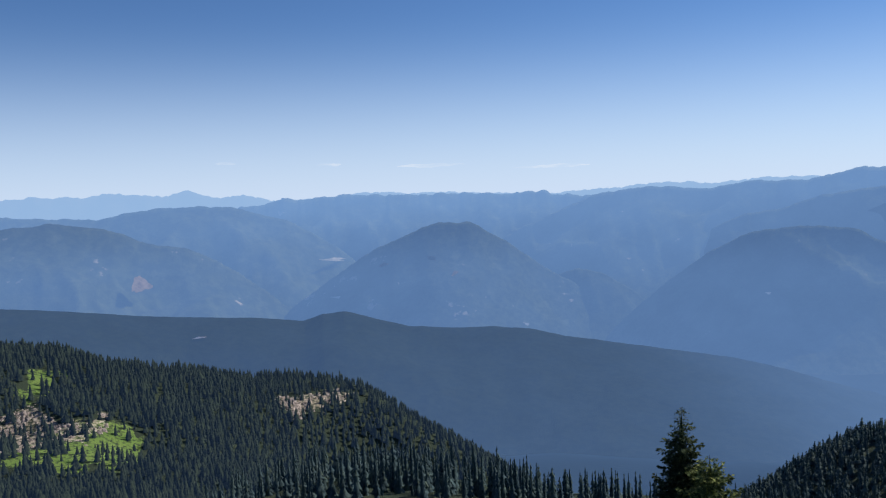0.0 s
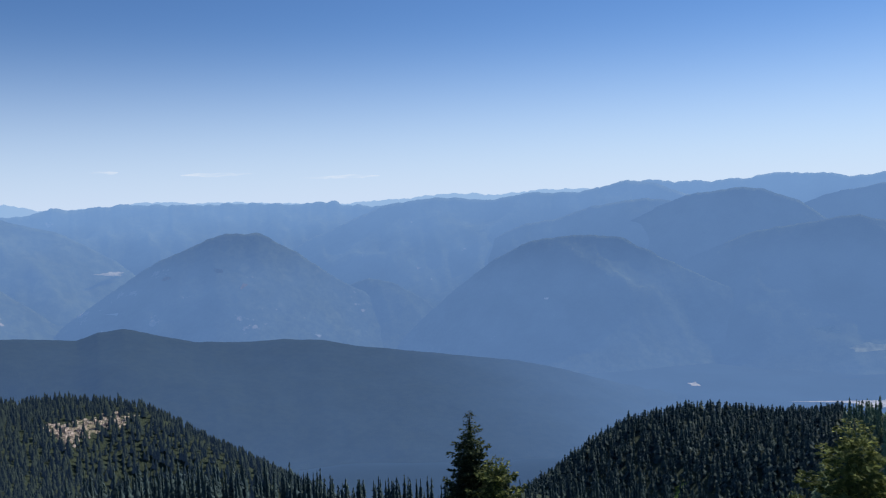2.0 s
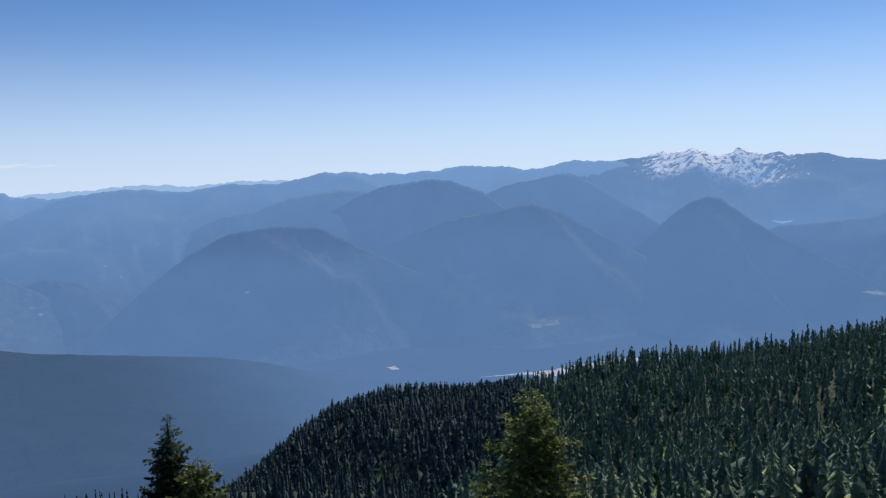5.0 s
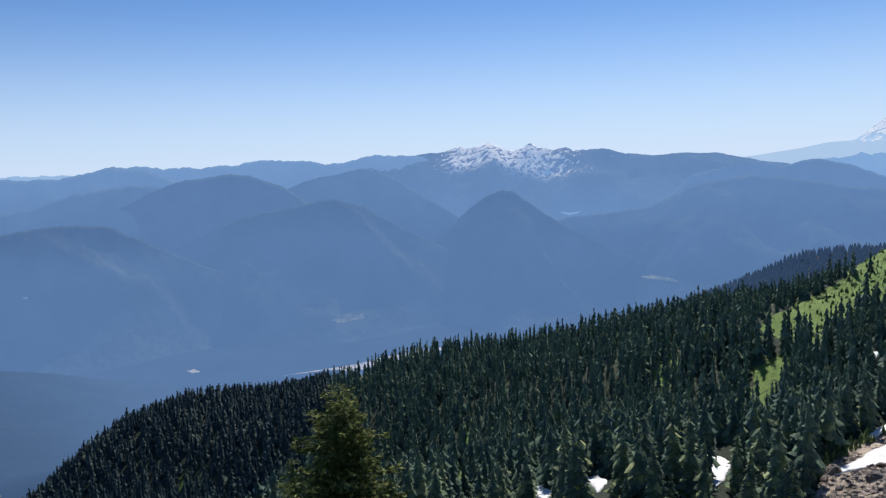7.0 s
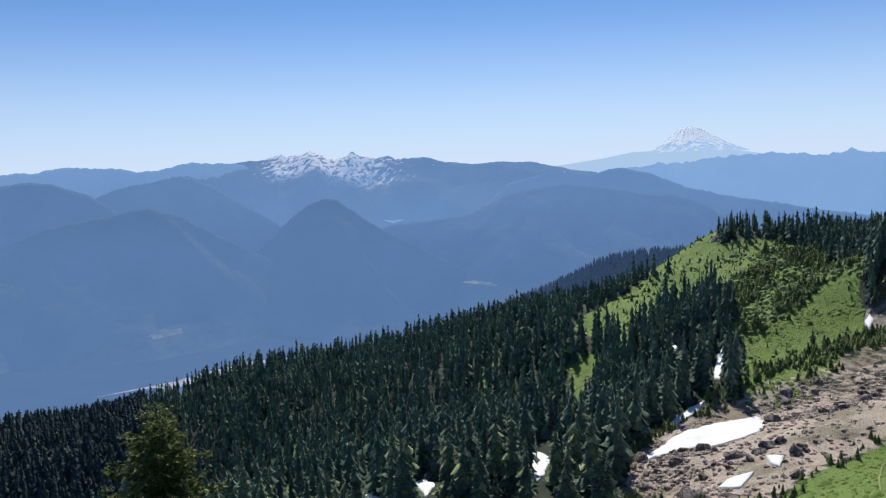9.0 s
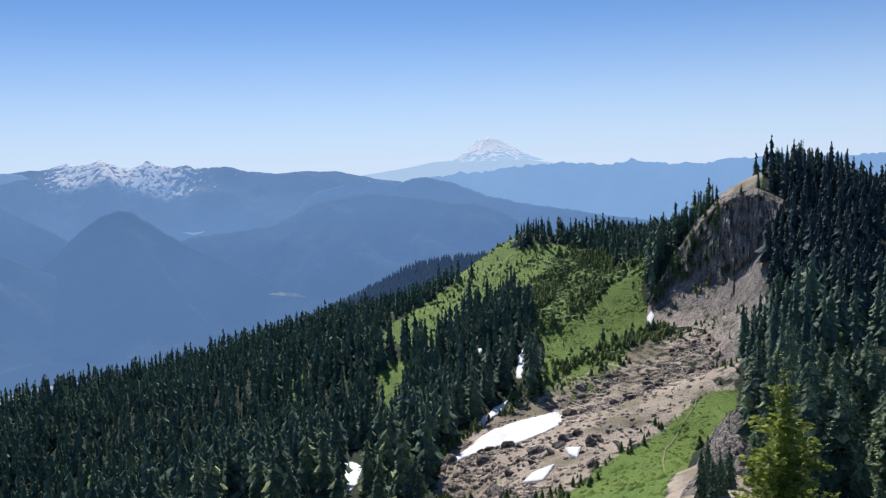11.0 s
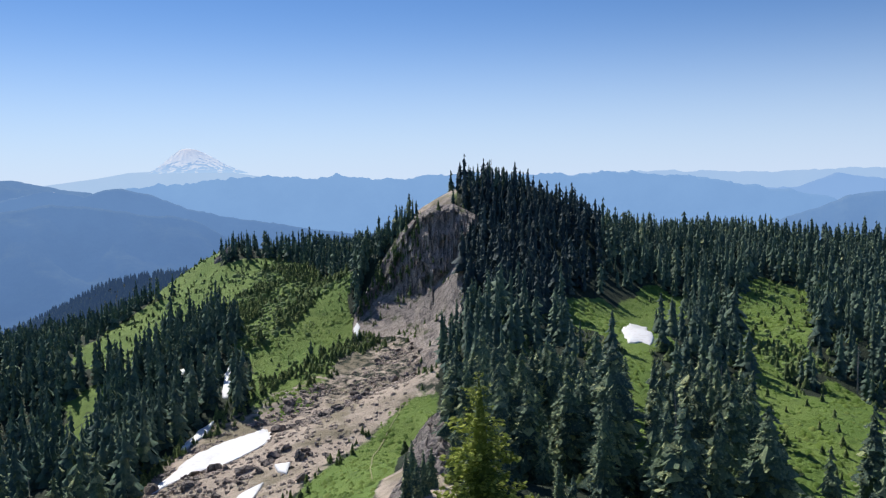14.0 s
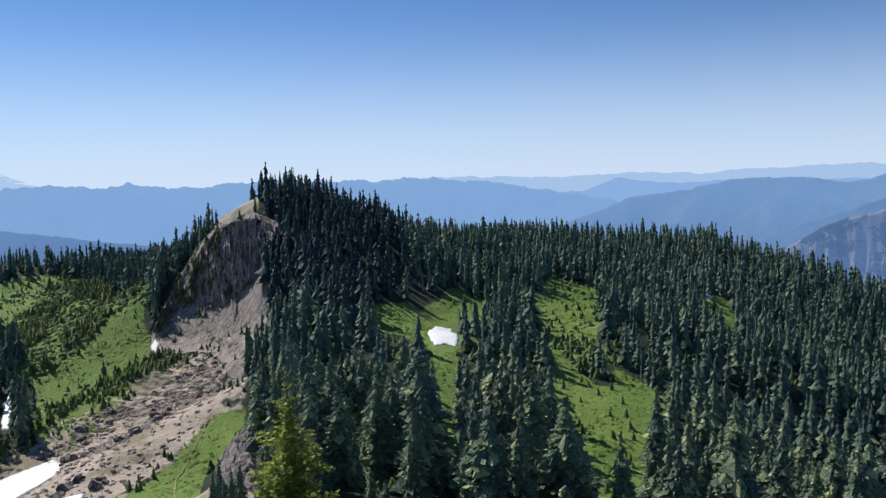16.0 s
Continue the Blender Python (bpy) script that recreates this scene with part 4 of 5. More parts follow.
for k, place in enumerate([(-14.3, 2.55, 1.3, 0.26), (-7.5, 2.25, 1.6, 0.24), (-0.6, 1.95, 4.6, 0.32), (7.6, 1.55, 5.2, 0.32)]):
    wisp(*place, 300 + k)


# ---- the cliff on the horn ----
def polar(a, r, z):
    return (r * math.sin(radians(a)), r * math.cos(radians(a)), z)


def build_cliff():
    top = np.array([polar(*p) for p in [(96.2, 424, -20), (95.4, 430, -17), (94.5, 434, -14), (93.2, 441, -15), (92, 447, -20), (90.8, 452, -30), (89.6, 456, -44), (88.6, 450, -58), (87.6, 440, -70)]])
    foot = np.array([polar(*p) for p in [(95.6, 330, -64), (94.7, 326, -74), (93.8, 324, -86), (92.4, 330, -90), (91.9, 372, -82), (91, 392, -79), (89.8, 402, -82), (88.6, 411, -85), (87.3, 420, -87)]])
    cols, rows = 300, 140
    u, v = np.linspace(0, 1, cols), np.linspace(0, 1, rows)

    def along(p):
        k = np.linspace(0, 1, len(p))
        return np.stack([np.interp(u, k, p[:, i]) for i in range(3)], -1)
    t, f = along(top), along(foot)
    # lower apron at a gentle angle, then the standing face
    out = np.interp(v, [0, 0.08, 0.45, 0.62, 1], [0, 0.03, 0.17, 0.34, 1])[:, None, None]
    down = np.interp(v, [0, 0.08, 0.45, 0.62, 1], [0, 0.06, 0.53, 0.73, 1])[:, None, None]
    mixd = np.concatenate([np.broadcast_to(t[:, :2] + (f - t)[:, :2] * out, (rows, cols, 2)), np.broadcast_to(t[:, 2:] + (f - t)[:, 2:] * down, (rows, cols, 1))], -1)
    U, V = np.meshgrid(u * 150, v * 80)
    side = wave_noise(U, V * 0.5, 20, 71, 3)
    wind = U + 2.2 * wave_noise(U, V, 16, 75, 3)
    pillar = 1 - np.abs(wave_noise(wind, V * 0.3, 5.0, 72, 3)) * 2 + 0.5 * (1 - np.abs(wave_noise(wind, V * 0.3, 2.0, 77, 2)) * 2)
    step_of = V + 6 * wave_noise(U, V * 0.3, 14, 74, 2)
    ledge = np.abs((step_of / 13) % 1.0 - 0.5) * 2 - 0.5 + 0.8 * wave_noise(U * 0.5, V, 6, 73, 3)
    # jointed columns: each block of rock stands a little in or out of the face
    column = np.floor(wind / 3.3)

    def toss(a, b):
        h = np.sin(a * 12.9898 + b * 78.233) * 43758.5453
        return h - np.floor(h)
    block = np.floor((V + 11 * toss(column, 0 * column)) / (3 + 6 * toss(column, column * 0 + 3)))
    joints = toss(column, block) - 0.5
    face = np.interp(V / 80, [0, 0.05, 0.7, 0.85, 1], [0.3, 1, 1, 0.7, 0.4])
    push = 1.5 + face * (6.0 + 4.5 * side + 1.1 * pillar + 2.0 * ledge + 3.4 * joints) + 0.5 * wave_noise(U, V, 2.2, 79, 3)
    push = push * np.minimum(1, np.minimum(U, 150 - U) / 5)
    flat = (f - t)[:, :2]
    flat = flat / np.linalg.norm(flat, axis=1, keepdims=True)
    flat = np.stack([np.convolve(np.pad(flat[:, i], 20, mode="edge"), np.ones(41) / 41, "valid") for i in range(2)], -1)
    mixd[..., :2] += push[..., None] * flat[None]
    verts = mixd.reshape(-1, 3)
    ground = height(verts[:, 0], verts[:, 1])
    verts[:, 2] = np.maximum(verts[:, 2], ground + 0.3 - 3.0 * (np.minimum(U, 150 - U).ravel() < 1))
    cliff_points.append(verts)
    ob = mesh_object("cliff", verts, grid_faces(rows, cols)[:, ::-1], [CLIFF_ROCK, APRON_ROCK], smooth=False)
    low = V / 80 + 0.22 * wave_noise(U, V, 11, 81, 4) > 0.74
    ob.data.polygons.foreach_set("material_index", low[:-1, :-1].astype(np.int32).ravel())
    tagged(ob, "grey-brown columnar rock cliff above a pale eroded apron", "cliff", kind="structure")


cliff_points = []
build_cliff()
cliff_surface = cliff_points[0]


def rock_mesh(name, seed, flat=0.7):
    """A broken block: a ball of few faces cut by random planes."""
    rnd = random.Random(seed)
    bm = bmesh.new()
    bmesh.ops.create_icosphere(bm, subdivisions=2, radius=1.0)
    planes = [(Vector((rnd.uniform(-1, 1), rnd.uniform(-1, 1), rnd.uniform(-1, 1))).normalized(), rnd.uniform(0.45, 0.8)) for _ in range(9)]
    for v in bm.verts:
        for n, d in planes:
            over = v.co.dot(n) - d
            if over > 0:
                v.co -= n * over
        v.co.x *= 1.25
        v.co.z *= flat
    me = bpy.data.meshes.new(name)
    bm.to_mesh(me)
    bm.free()
    me.materials.append(BOULDER_ROCK)
    return me


def points_in(names, spacing, seed, keep=1.0, avoid=()):
    """Jittered points over the named open grounds."""
    rng = np.random.RandomState(seed)
    polys = names
    every = np.concatenate([np.array(OPEN[p] if isinstance(p, str) else p, float) for p in polys])
    gx, gy = np.meshgrid(np.arange(every[:, 0].min(), every[:, 0].max(), spacing), np.arange(every[:, 1].min(), every[:, 1].max(), spacing))
    x, y = gx.ravel() + rng.uniform(-1, 1, gx.size) * spacing, gy.ravel() + rng.uniform(-1, 1, gx.size) * spacing
    ok = np.zeros(len(x), bool)
    for p in polys:
        ok |= in_open(x, y, p) if isinstance(p, str) else inside(x, y, p)
    for p in avoid:
        ok &= ~inside(x, y, OPEN[p] if isinstance(p, str) else p)
    ok &= rng.uniform(0, 1, len(x)) < keep
    return x[ok], y[ok], rng


def build_boulders():
    shapes = [rock_mesh("boulder", 40 + k, 0.6 + 0.08 * k) for k in range(6)]
    x, y, rng = points_in(["talus"], 3.4, 5, 1.0, avoid=["grass_strip"] + SNOWFIELDS)
    patch = wave_noise(x, y, 22, 33, 3) + 0.25 * rng.uniform(-1, 1, len(x)) + 0.3 * np.exp(-((x - 232) ** 2 + (y - 32) ** 2) / 900)
    best = np.argsort(-patch)[:285]
    for k in best:
        size = 0.5 + 0.8 * rng.uniform() ** 2 + (2.0 * rng.uniform() ** 2 if patch[k] > 0.3 else 0)
        px, py = x[k], y[k]
        ob = new("boulder", shapes[rng.randint(6)])
        ob.location = (px, py, float(height([px], [py])[0]) + 0.15 * size)
        ob.rotation_euler = (rng.uniform(-0.4, 0.4), rng.uniform(-0.4, 0.4), rng.uniform(0, 6.3))
        ob.scale = (size, size * rng.uniform(0.7, 1.1), size * rng.uniform(0.7, 1.1))
        tagged(ob, "angular brown-grey boulder lying on the scree", "boulder", "boulders on the scree")
    # small rubble
    x, y, rng = points_in(["talus", "north_rock", "north_rock2"], 1.05, 6, 0.85, avoid=["grass_strip"] + SNOWFIELDS)
    near = np.hypot(x, y) < 600
    keep = ((wave_noise(x, y, 22, 33, 3) > 0.06) | (rng.uniform(0, 1, len(x)) < 0.2)) & (near | (rng.uniform(0, 1, len(x)) < 0.15))
    x, y = x[keep], y[keep]
    z = height(x, y)
    size = (0.2 + 0.8 * rng.uniform(0, 1, len(x)) ** 2) * np.where(np.hypot(x, y) > 600, 3.2, 1.0)
    block = np.array([(-1, -1, -1), (1, -1, -1), (1, 1, -1), (-1, 1, -1), (-0.7, -0.6, 0.7), (0.8, -0.7, 0.5), (0.6, 0.8, 0.8), (-0.8, 0.6, 0.6)])
    quads = np.array([(0, 1, 5, 4), (1, 2, 6, 5), (2, 3, 7, 6), (3, 0, 4, 7), (4, 5, 6, 7)])
    joined(name="rubble", shapes=[(block, quads)], x=x, y=y, z=z, size=size, tall=size * 0.7, rng=rng, material=RUBBLE_ROCK, label="small broken stones scattered over the scree", category="stones")


def joined(name, shapes, x, y, z, size, tall, rng, material, label, category, index=None):
    """Many copies of small shapes in one mesh; material numbers per shape face in index."""
    pick = rng.randint(0, len(shapes), len(x))
    turn = rng.uniform(0, 2 * math.pi, len(x))
    V, F, M, at = [], [], [], 0
    for k, (sv, sf) in enumerate(shapes):
        own = np.where(pick == k)[0]
        if not len(own):
            continue
        c, s = np.cos(turn[own])[:, None], np.sin(turn[own])[:, None]
        w = size[own][:, None]
        vx = (sv[:, 0] * c - sv[:, 1] * s) * w + x[own][:, None]
        vy = (sv[:, 0] * s + sv[:, 1] * c) * w + y[own][:, None]
        vz = sv[:, 2] * tall[own][:, None] + z[own][:, None]
        V.append(np.stack([vx, vy, vz], -1).reshape(-1, 3))
        F.append((sf[None] + (at + np.arange(len(own)) * len(sv))[:, None, None]).reshape(-1, sf.shape[1]))
        if index is not None:
            M.append(np.tile(index[k], len(own)))
        at += len(own) * len(sv)
    V, F = np.concatenate(V), np.concatenate(F)
    n = F.shape[1]
    me = bpy.data.meshes.new(name)
    me.vertices.add(len(V))
    me.vertices.foreach_set("co", V.astype(np.float32).ravel())
    me.loops.add(F.size)
    me.loops.foreach_set("vertex_index", F.astype(np.int32).ravel())
    me.polygons.add(len(F))
    me.polygons.foreach_set("loop_start", np.arange(0, F.size, n, dtype=np.int32))
    for m in material if isinstance(material, (list, tuple)) else [material]:
        me.materials.append(m)
    if M:
        me.polygons.foreach_set("material_index", np.concatenate(M).astype(np.int32))
    me.update(calc_edges=True)
    me.validate()
    return tagged(new(name, me), label, category, kind="stuff")


build_boulders()


def snow_patch(poly, seed):
    """A thin lens of old snow on the slope, with a ragged melted edge."""
    p = np.array(poly, float)
    c = p.mean(0)
    k = np.linspace(0, len(p), 160, endpoint=False)
    ring = np.stack([np.interp(k, np.arange(len(p) + 1), np.append(p[:, i], p[0, i])) for i in range(2)], -1)
    for _ in range(5):
        ring = (np.roll(ring, 1, 0) + 2 * ring + np.roll(ring, -1, 0)) / 4
    span = np.linalg.norm(ring - c, axis=1)
    ring = c + (ring - c) * (1.0 + 0.22 * wave_noise(ring[:, 0], ring[:, 1], 4.0, seed, 4) * np.clip(span / 14, 0.3, 0.8))[:, None]
    s = np.array([1.0, 0.985, 0.94, 0.8, 0.6, 0.4, 0.2, 0.02])
    xy = c + (ring - c)[None] * s[:, None, None]
    x, y = xy[..., 0].ravel(), xy[..., 1].ravel()
    lift = np.repeat(np.array([-0.7, 0.25, 0.45, 0.6, 0.7, 0.75, 0.75, 0.75]), 160)
    z = height(x, y) + lift + 0.12 * wave_noise(x, y, 4, seed + 1, 2)
    faces = grid_faces(len(s), 160, True)
    n = (len(s) - 1) * 160
    faces = faces.tolist() + [[n + j for j in range(160)]]
    area = 0.5 * np.sum(ring[:, 0] * np.roll(ring[:, 1], -1) - ring[:, 1] * np.roll(ring[:, 0], -1))
    if area < 0:
        faces = [f[::-1] for f in faces]
    ob = mesh_object("snow_patch", np.stack([x, y, z], -1), faces, SNOW)
    tagged(ob, "patch of old white snow lying on the slope", "snow patch", "snow patches")


for k, field in enumerate(SNOWFIELDS):
    snow_patch(field, 200 + k)


def rock_outcrop(a, r, long, wide, tall, turn, seed):
    """A weathered hump of furrowed rock standing out of the slope."""
    cx, cy, _ = polar(a, r, 0)
    u, v = np.meshgrid(np.linspace(-1, 1, 46), np.linspace(-1, 1, 34))
    c, s = math.cos(radians(turn)), math.sin(radians(turn))
    x, y = cx + u * long * c - v * wide * s, cy + u * long * s + v * wide * c
    edge = np.clip(1 - (u * u + v * v), 0, 1) ** 0.6
    furrow = 1 - np.abs(wave_noise(x, y, 3.5, seed, 4)) * 1.6
    z = height(x, y).reshape(x.shape) - 1.2 + (tall + 1.2) * edge * (0.55 + 0.45 * furrow) + 0.5 * wave_noise(x, y, 1.6, seed + 1, 3)
    ob = mesh_object("rock_outcrop", np.stack([x, y, z], -1).reshape(-1, 3), grid_faces(*u.shape), CLIFF_ROCK, smooth=False)
    tagged(ob, "weathered grey-brown rock outcrop on the slope", "rock outcrop", "rock outcrops")


for k, place in enumerate([(93.0, 205, 22, 7, 5.0, 4), (92.2, 160, 14, 5, 3.5, 8), (91.3, 118, 13, 4.0, 3.0, 2), (92.4, 138, 10, 4.0, 2.6, 12), (79.4, 634, 8, 5, 5.0, 30), (78.6, 630, 5, 4, 3.0, 10)]):
    rock_outcrop(*place, 700 + k)


# ---- conifers ----
def skirt_fir(seed, tiers, points, width, low=0.04):
    """A small or far fir of height 1: tiers of drooping boughs with ragged rims."""
    rnd = random.Random(seed)
    V, F, M = [], [], []
    lee = rnd.uniform(0, 6.28)
    step = (1 - low) / tiers
    for i in range(tiers):
        t = i / tiers
        z = low + (1 - low) * t
        reach = width * (1 - t) ** 0.85 * rnd.uniform(0.85, 1.15) + 0.014
        top = min(1.0, z + step * rnd.uniform(2.0, 2.6))
        n = len(V)
        lean = rnd.uniform(0, 6.28)
        V.append((0.1 * reach * math.cos(lean), 0.1 * reach * math.sin(lean), top))
        twist = rnd.uniform(0, 6.28)
        for k in range(points):
            a = twist + 2 * math.pi * (k + rnd.uniform(-0.25, 0.25)) / points
            far = reach * (rnd.uniform(0.85, 1.2) if k % 2 else rnd.uniform(0.5, 0.75)) * (1 + 0.18 * math.cos(a - lee))
            V.append((far * math.cos(a), far * math.sin(a), z - (0.22 * reach if k % 2 else 0.0) + rnd.uniform(-0.2, 0.2) * step))
        F += [(n, n + 1 + k, n + 1 + (k + 1) % points) for k in range(points)]
        M += [0] * points
    stem(V, F, M, low)
    return np.array(V, float), np.array(F, int), np.array(M, int)


def stem(V, F, M, low):
    """The foot of the trunk below the crown."""
    n = len(V)
    for k in range(3):
        a = 2 * math.pi * k / 3
        V += [(0.014 * math.cos(a), 0.014 * math.sin(a), -0.06), (0.010 * math.cos(a), 0.010 * math.sin(a), low + 0.1)]
    for k in range(3):
        a, b = n + 2 * k, n + 2 * ((k + 1) % 3)
        F += [(a, b, b + 1), (a, b + 1, a + 1)]
        M += [1, 1]


def bough_fir(seed, whorls, boughs, width, sprays=0, low=0.06, rings=5):
    """A fir of height 1: whorls of roofed, drooping boughs of uneven length round a dense inner cone; sprays of twigs
    roughen the boughs of a tree that stands close."""
    rnd = random.Random(seed)
    V, F, M = [], [], []
    lee, thin = rnd.uniform(0, 6.28), rnd.uniform(0, 0.35)
    gap = rnd.uniform(0.15, 0.7)
    for i in range(whorls):
        t = (i + rnd.uniform(-0.3, 0.3)) / whorls
        t = min(max(t, 0.0), 0.98)
        z = low + (1 - low) * t
        shape = (1 - t) ** 0.72 * (0.72 + 0.28 * min(1.0, t / 0.16))
        if abs(t - gap) < 0.05:
            shape *= 0.7
        reach = width * shape * rnd.uniform(0.8, 1.2) + 0.012
        turn = rnd.uniform(0, 6.28)
        for b in range(boughs if t < 0.75 else max(3, boughs - 2)):
            if rnd.random() < thin * 0.5:
                continue
            a = turn + 2 * math.pi * (b + rnd.uniform(-0.3, 0.3)) / boughs
            c, s = math.cos(a), math.sin(a)
            L = reach * rnd.uniform(0.6, 1.22) * (1 + 0.2 * math.cos(a - lee))
            droop, half, lift = rnd.uniform(0.35, 0.95), L * (rnd.uniform(0.26, 0.42) if rings > 3 else rnd.uniform(0.4, 0.6)) + 0.008, rnd.uniform(0.0, 0.25) * L
            h = z + rnd.uniform(-0.35, 0.35) / whorls
            pts = [(0.0, 0.0, 0.5 / whorls + 0.1 * L), (0.5 * L, half, -0.55 * L), (0.55 * L, 0.0, lift - 0.25 * L), (0.5 * L, -half, -0.55 * L), (L, rnd.uniform(-0.15, 0.15) * L, -droop * L)]
            n = len(V)
            V += [(c * o - s * d, s * o + c * d, h + u) for o, d, u in pts]
            if rings > 3:
                F += [(n, n + 2, n + 1), (n + 1, n + 2, n + 4), (n, n + 3, n + 2), (n + 2, n + 3, n + 4)]
                M += [0] * 4
            else:
                V.pop(n + 2)
                F += [(n, n + 3, n + 1), (n, n + 2, n + 3)]
                M += [0] * 2
            for k in range(sprays):
                q, side = rnd.uniform(0.35, 1.05), rnd.uniform(-1, 1)
                o, d, u = L * q, side * half * 1.25 * (1.15 - 0.7 * q), -0.4 * L * abs(side) - (droop * L if q > 0.8 else 0.25 * L) * q + rnd.uniform(-0.1, 0.16) * L
                size = max(0.012, 0.3 * L) * rnd.uniform(0.6, 1.3)
                spin, tip, roll = side * 0.9 + rnd.uniform(-0.6, 0.6), rnd.uniform(-0.7, 0.4), rnd.uniform(-0.9, 0.9)
                fx, fy, fz = math.cos(spin) * math.cos(tip) * size, math.sin(spin) * math.cos(tip) * size, math.sin(tip) * size
                gx, gy, gz = -math.sin(spin) * math.cos(roll) * 0.36 * size, math.cos(spin) * math.cos(roll) * 0.36 * size, math.sin(roll) * 0.36 * size
                n = len(V)
                for e, g in ((-0.4, 0), (0.15, 1), (0.7, 0), (0.15, -1)):
                    oo, dd = o + fx * e + gx * g, d + fy * e + gy * g
                    V.append((c * oo - s * dd, s * oo + c * dd, h + u + fz * e + gz * g))
                F += [(n, n + 1, n + 2), (n, n + 2, n + 3)]
                M += [0, 0]
    n, sides = len(V), 5
    for i in range(rings):
        t = i / rings
        for k in range(sides):
            a = 2 * math.pi * (k + 0.5 * (i % 2)) / sides
            rr = 0.42 * width * (1 - t) ** 0.8 * rnd.uniform(0.7, 1.25)
            V.append((rr * math.cos(a), rr * math.sin(a), low + (1 - low) * t * 0.97))
    V.append((0, 0, 1.0))
    for i in range(rings - 1):
        for k in range(sides):
            a, b = n + i * sides + k, n + i * sides + (k + 1) % sides
            F += [(a, b, b + sides), (a, b + sides, a + sides)]
            M += [0, 0]
    last = n + (rings - 1) * sides
    F += [(last + k, last + (k + 1) % sides, len(V) - 1) for k in range(sides)]
    M += [0] * sides
    stem(V, F, M, low)
    return np.array(V, float), np.array(F, int), np.array(M, int)


def wood_points(a0, a1, r0, r1, spacing, seed, density=1.0):
    """Jittered places in a sector of the plan, thinned by the clearings."""
    rng = np.random.RandomState(seed)
    gx, gy = np.meshgrid(np.arange(-r1, r1, spacing), np.arange(-r1, r1, spacing))
    x, y = gx.ravel() + rng.uniform(-0.55, 0.55, gx.size) * spacing, gy.ravel() + rng.uniform(-0.55, 0.55, gx.size) * spacing
    r, a = np.hypot(x, y), np.degrees(np.arctan2(x, y))
    ok = (r > r0) & (r < r1) & (a > a0) & (a < a1)
    x, y = x[ok], y[ok]
    ok = rng.uniform(0, 1, len(x)) < density * np.clip((0.85 if r1 < 340 else 1.25) + (1.6 if r1 < 340 else 1.1) * wave_noise(x, y, 36, seed + 1, 3), 0.12 if r1 < 340 else 0.55, 1)
    x, y = x[ok], y[ok]
    ok = np.ones(len(x), bool)
    stray = rng.uniform(0, 1, len(x))
    for name in OPEN:
        ok &= ~in_open(x, y, name) | (stray < (0.32 if name.startswith("north") else 0.55 if name.startswith("gap") else 0.0))
    # trees on the camera side of these openings are dropped, so none hides them
    for name in KEPT_IN_VIEW:
        for stretch in (1.05, 1.1):
            ok &= ~inside(x * stretch, y * stretch, OPEN[name])
    for p in SNOWFIELDS:
        # trees between the snow and the camera are dropped too, so that it shows
        for stretch in (1.0, 1.05, 1.1, 1.16, 1.22):
            ok &= ~inside(x * stretch, y * stretch, p)
    # bare rock of the cliff and its apron
    ok &= ~inside(x, y, [polar(a, r, 0)[:2] for a, r in ((95.2, 325), (94.9, 436), (92, 450), (89.2, 458), (87.4, 440), (87.0, 410), (91.8, 325))])
    x, y = x[ok], y[ok]
    return x, y, height(x, y), rng


def heights(x, y, rng, low=8.0, high=17.0):
    patch = np.clip(0.5 + 0.7 * wave_noise(x, y, 60, 91, 2), 0, 1)
    return (low + (high - low) * (0.5 * patch + 0.5 * rng.uniform(0, 1, len(x)) ** 1.3)) * np.where(rng.uniform(0, 1, len(x)) < 0.25, rng.uniform(0.35, 0.7, len(x)), 1.0) * np.where(rng.uniform(0, 1, len(x)) < 0.08, 1.2, 1.0)


def wood(name, label, places, shapes, slim=(0.75, 1.15), tall=(9.0, 20.0), needles=None):
    x, y, z, rng = places
    h = heights(x, y, rng, *tall)
    w = h * rng.uniform(*slim, len(x))
    joined(name, [s[:2] for s in shapes], x, y, z - 0.2, w, h, rng, [needles or FIR, BARK], label, "trees", index=[s[2] for s in shapes])


FINE = [bough_fir(300 + k, 16, 7, 0.15 + 0.025 * (k % 4), 3) for k in range(10)]
CLOSE = [bough_fir(350 + k, 22, 8, 0.15 + 0.025 * (k % 4), 5) for k in range(10)]
MIDDLE = [bough_fir(370 + k, 11, 6, 0.16 + 0.025 * (k % 4), rings=4) for k in range(10)]
PLAIN = [bough_fir(400 + k, 8, 4, 0.16 + 0.025 * (k % 4), rings=3) for k in range(10)]
SMALL = [skirt_fir(500 + k, 4, 8, 0.17 + 0.02 * (k % 3)) for k in range(6)]


def tree_meshes(shape, name, needles):
    v, f, m = shape
    out = []
    for k, (label, mat) in enumerate((("crown", needles), ("trunk", BARK))):
        used, inv = np.unique(f[m == k], return_inverse=True)
        me = bpy.data.meshes.new(label)
        me.from_pydata(v[used].tolist(), [], inv.reshape(-1, 3).tolist())
        me.materials.append(mat)
        out.append((label, me))
    return out


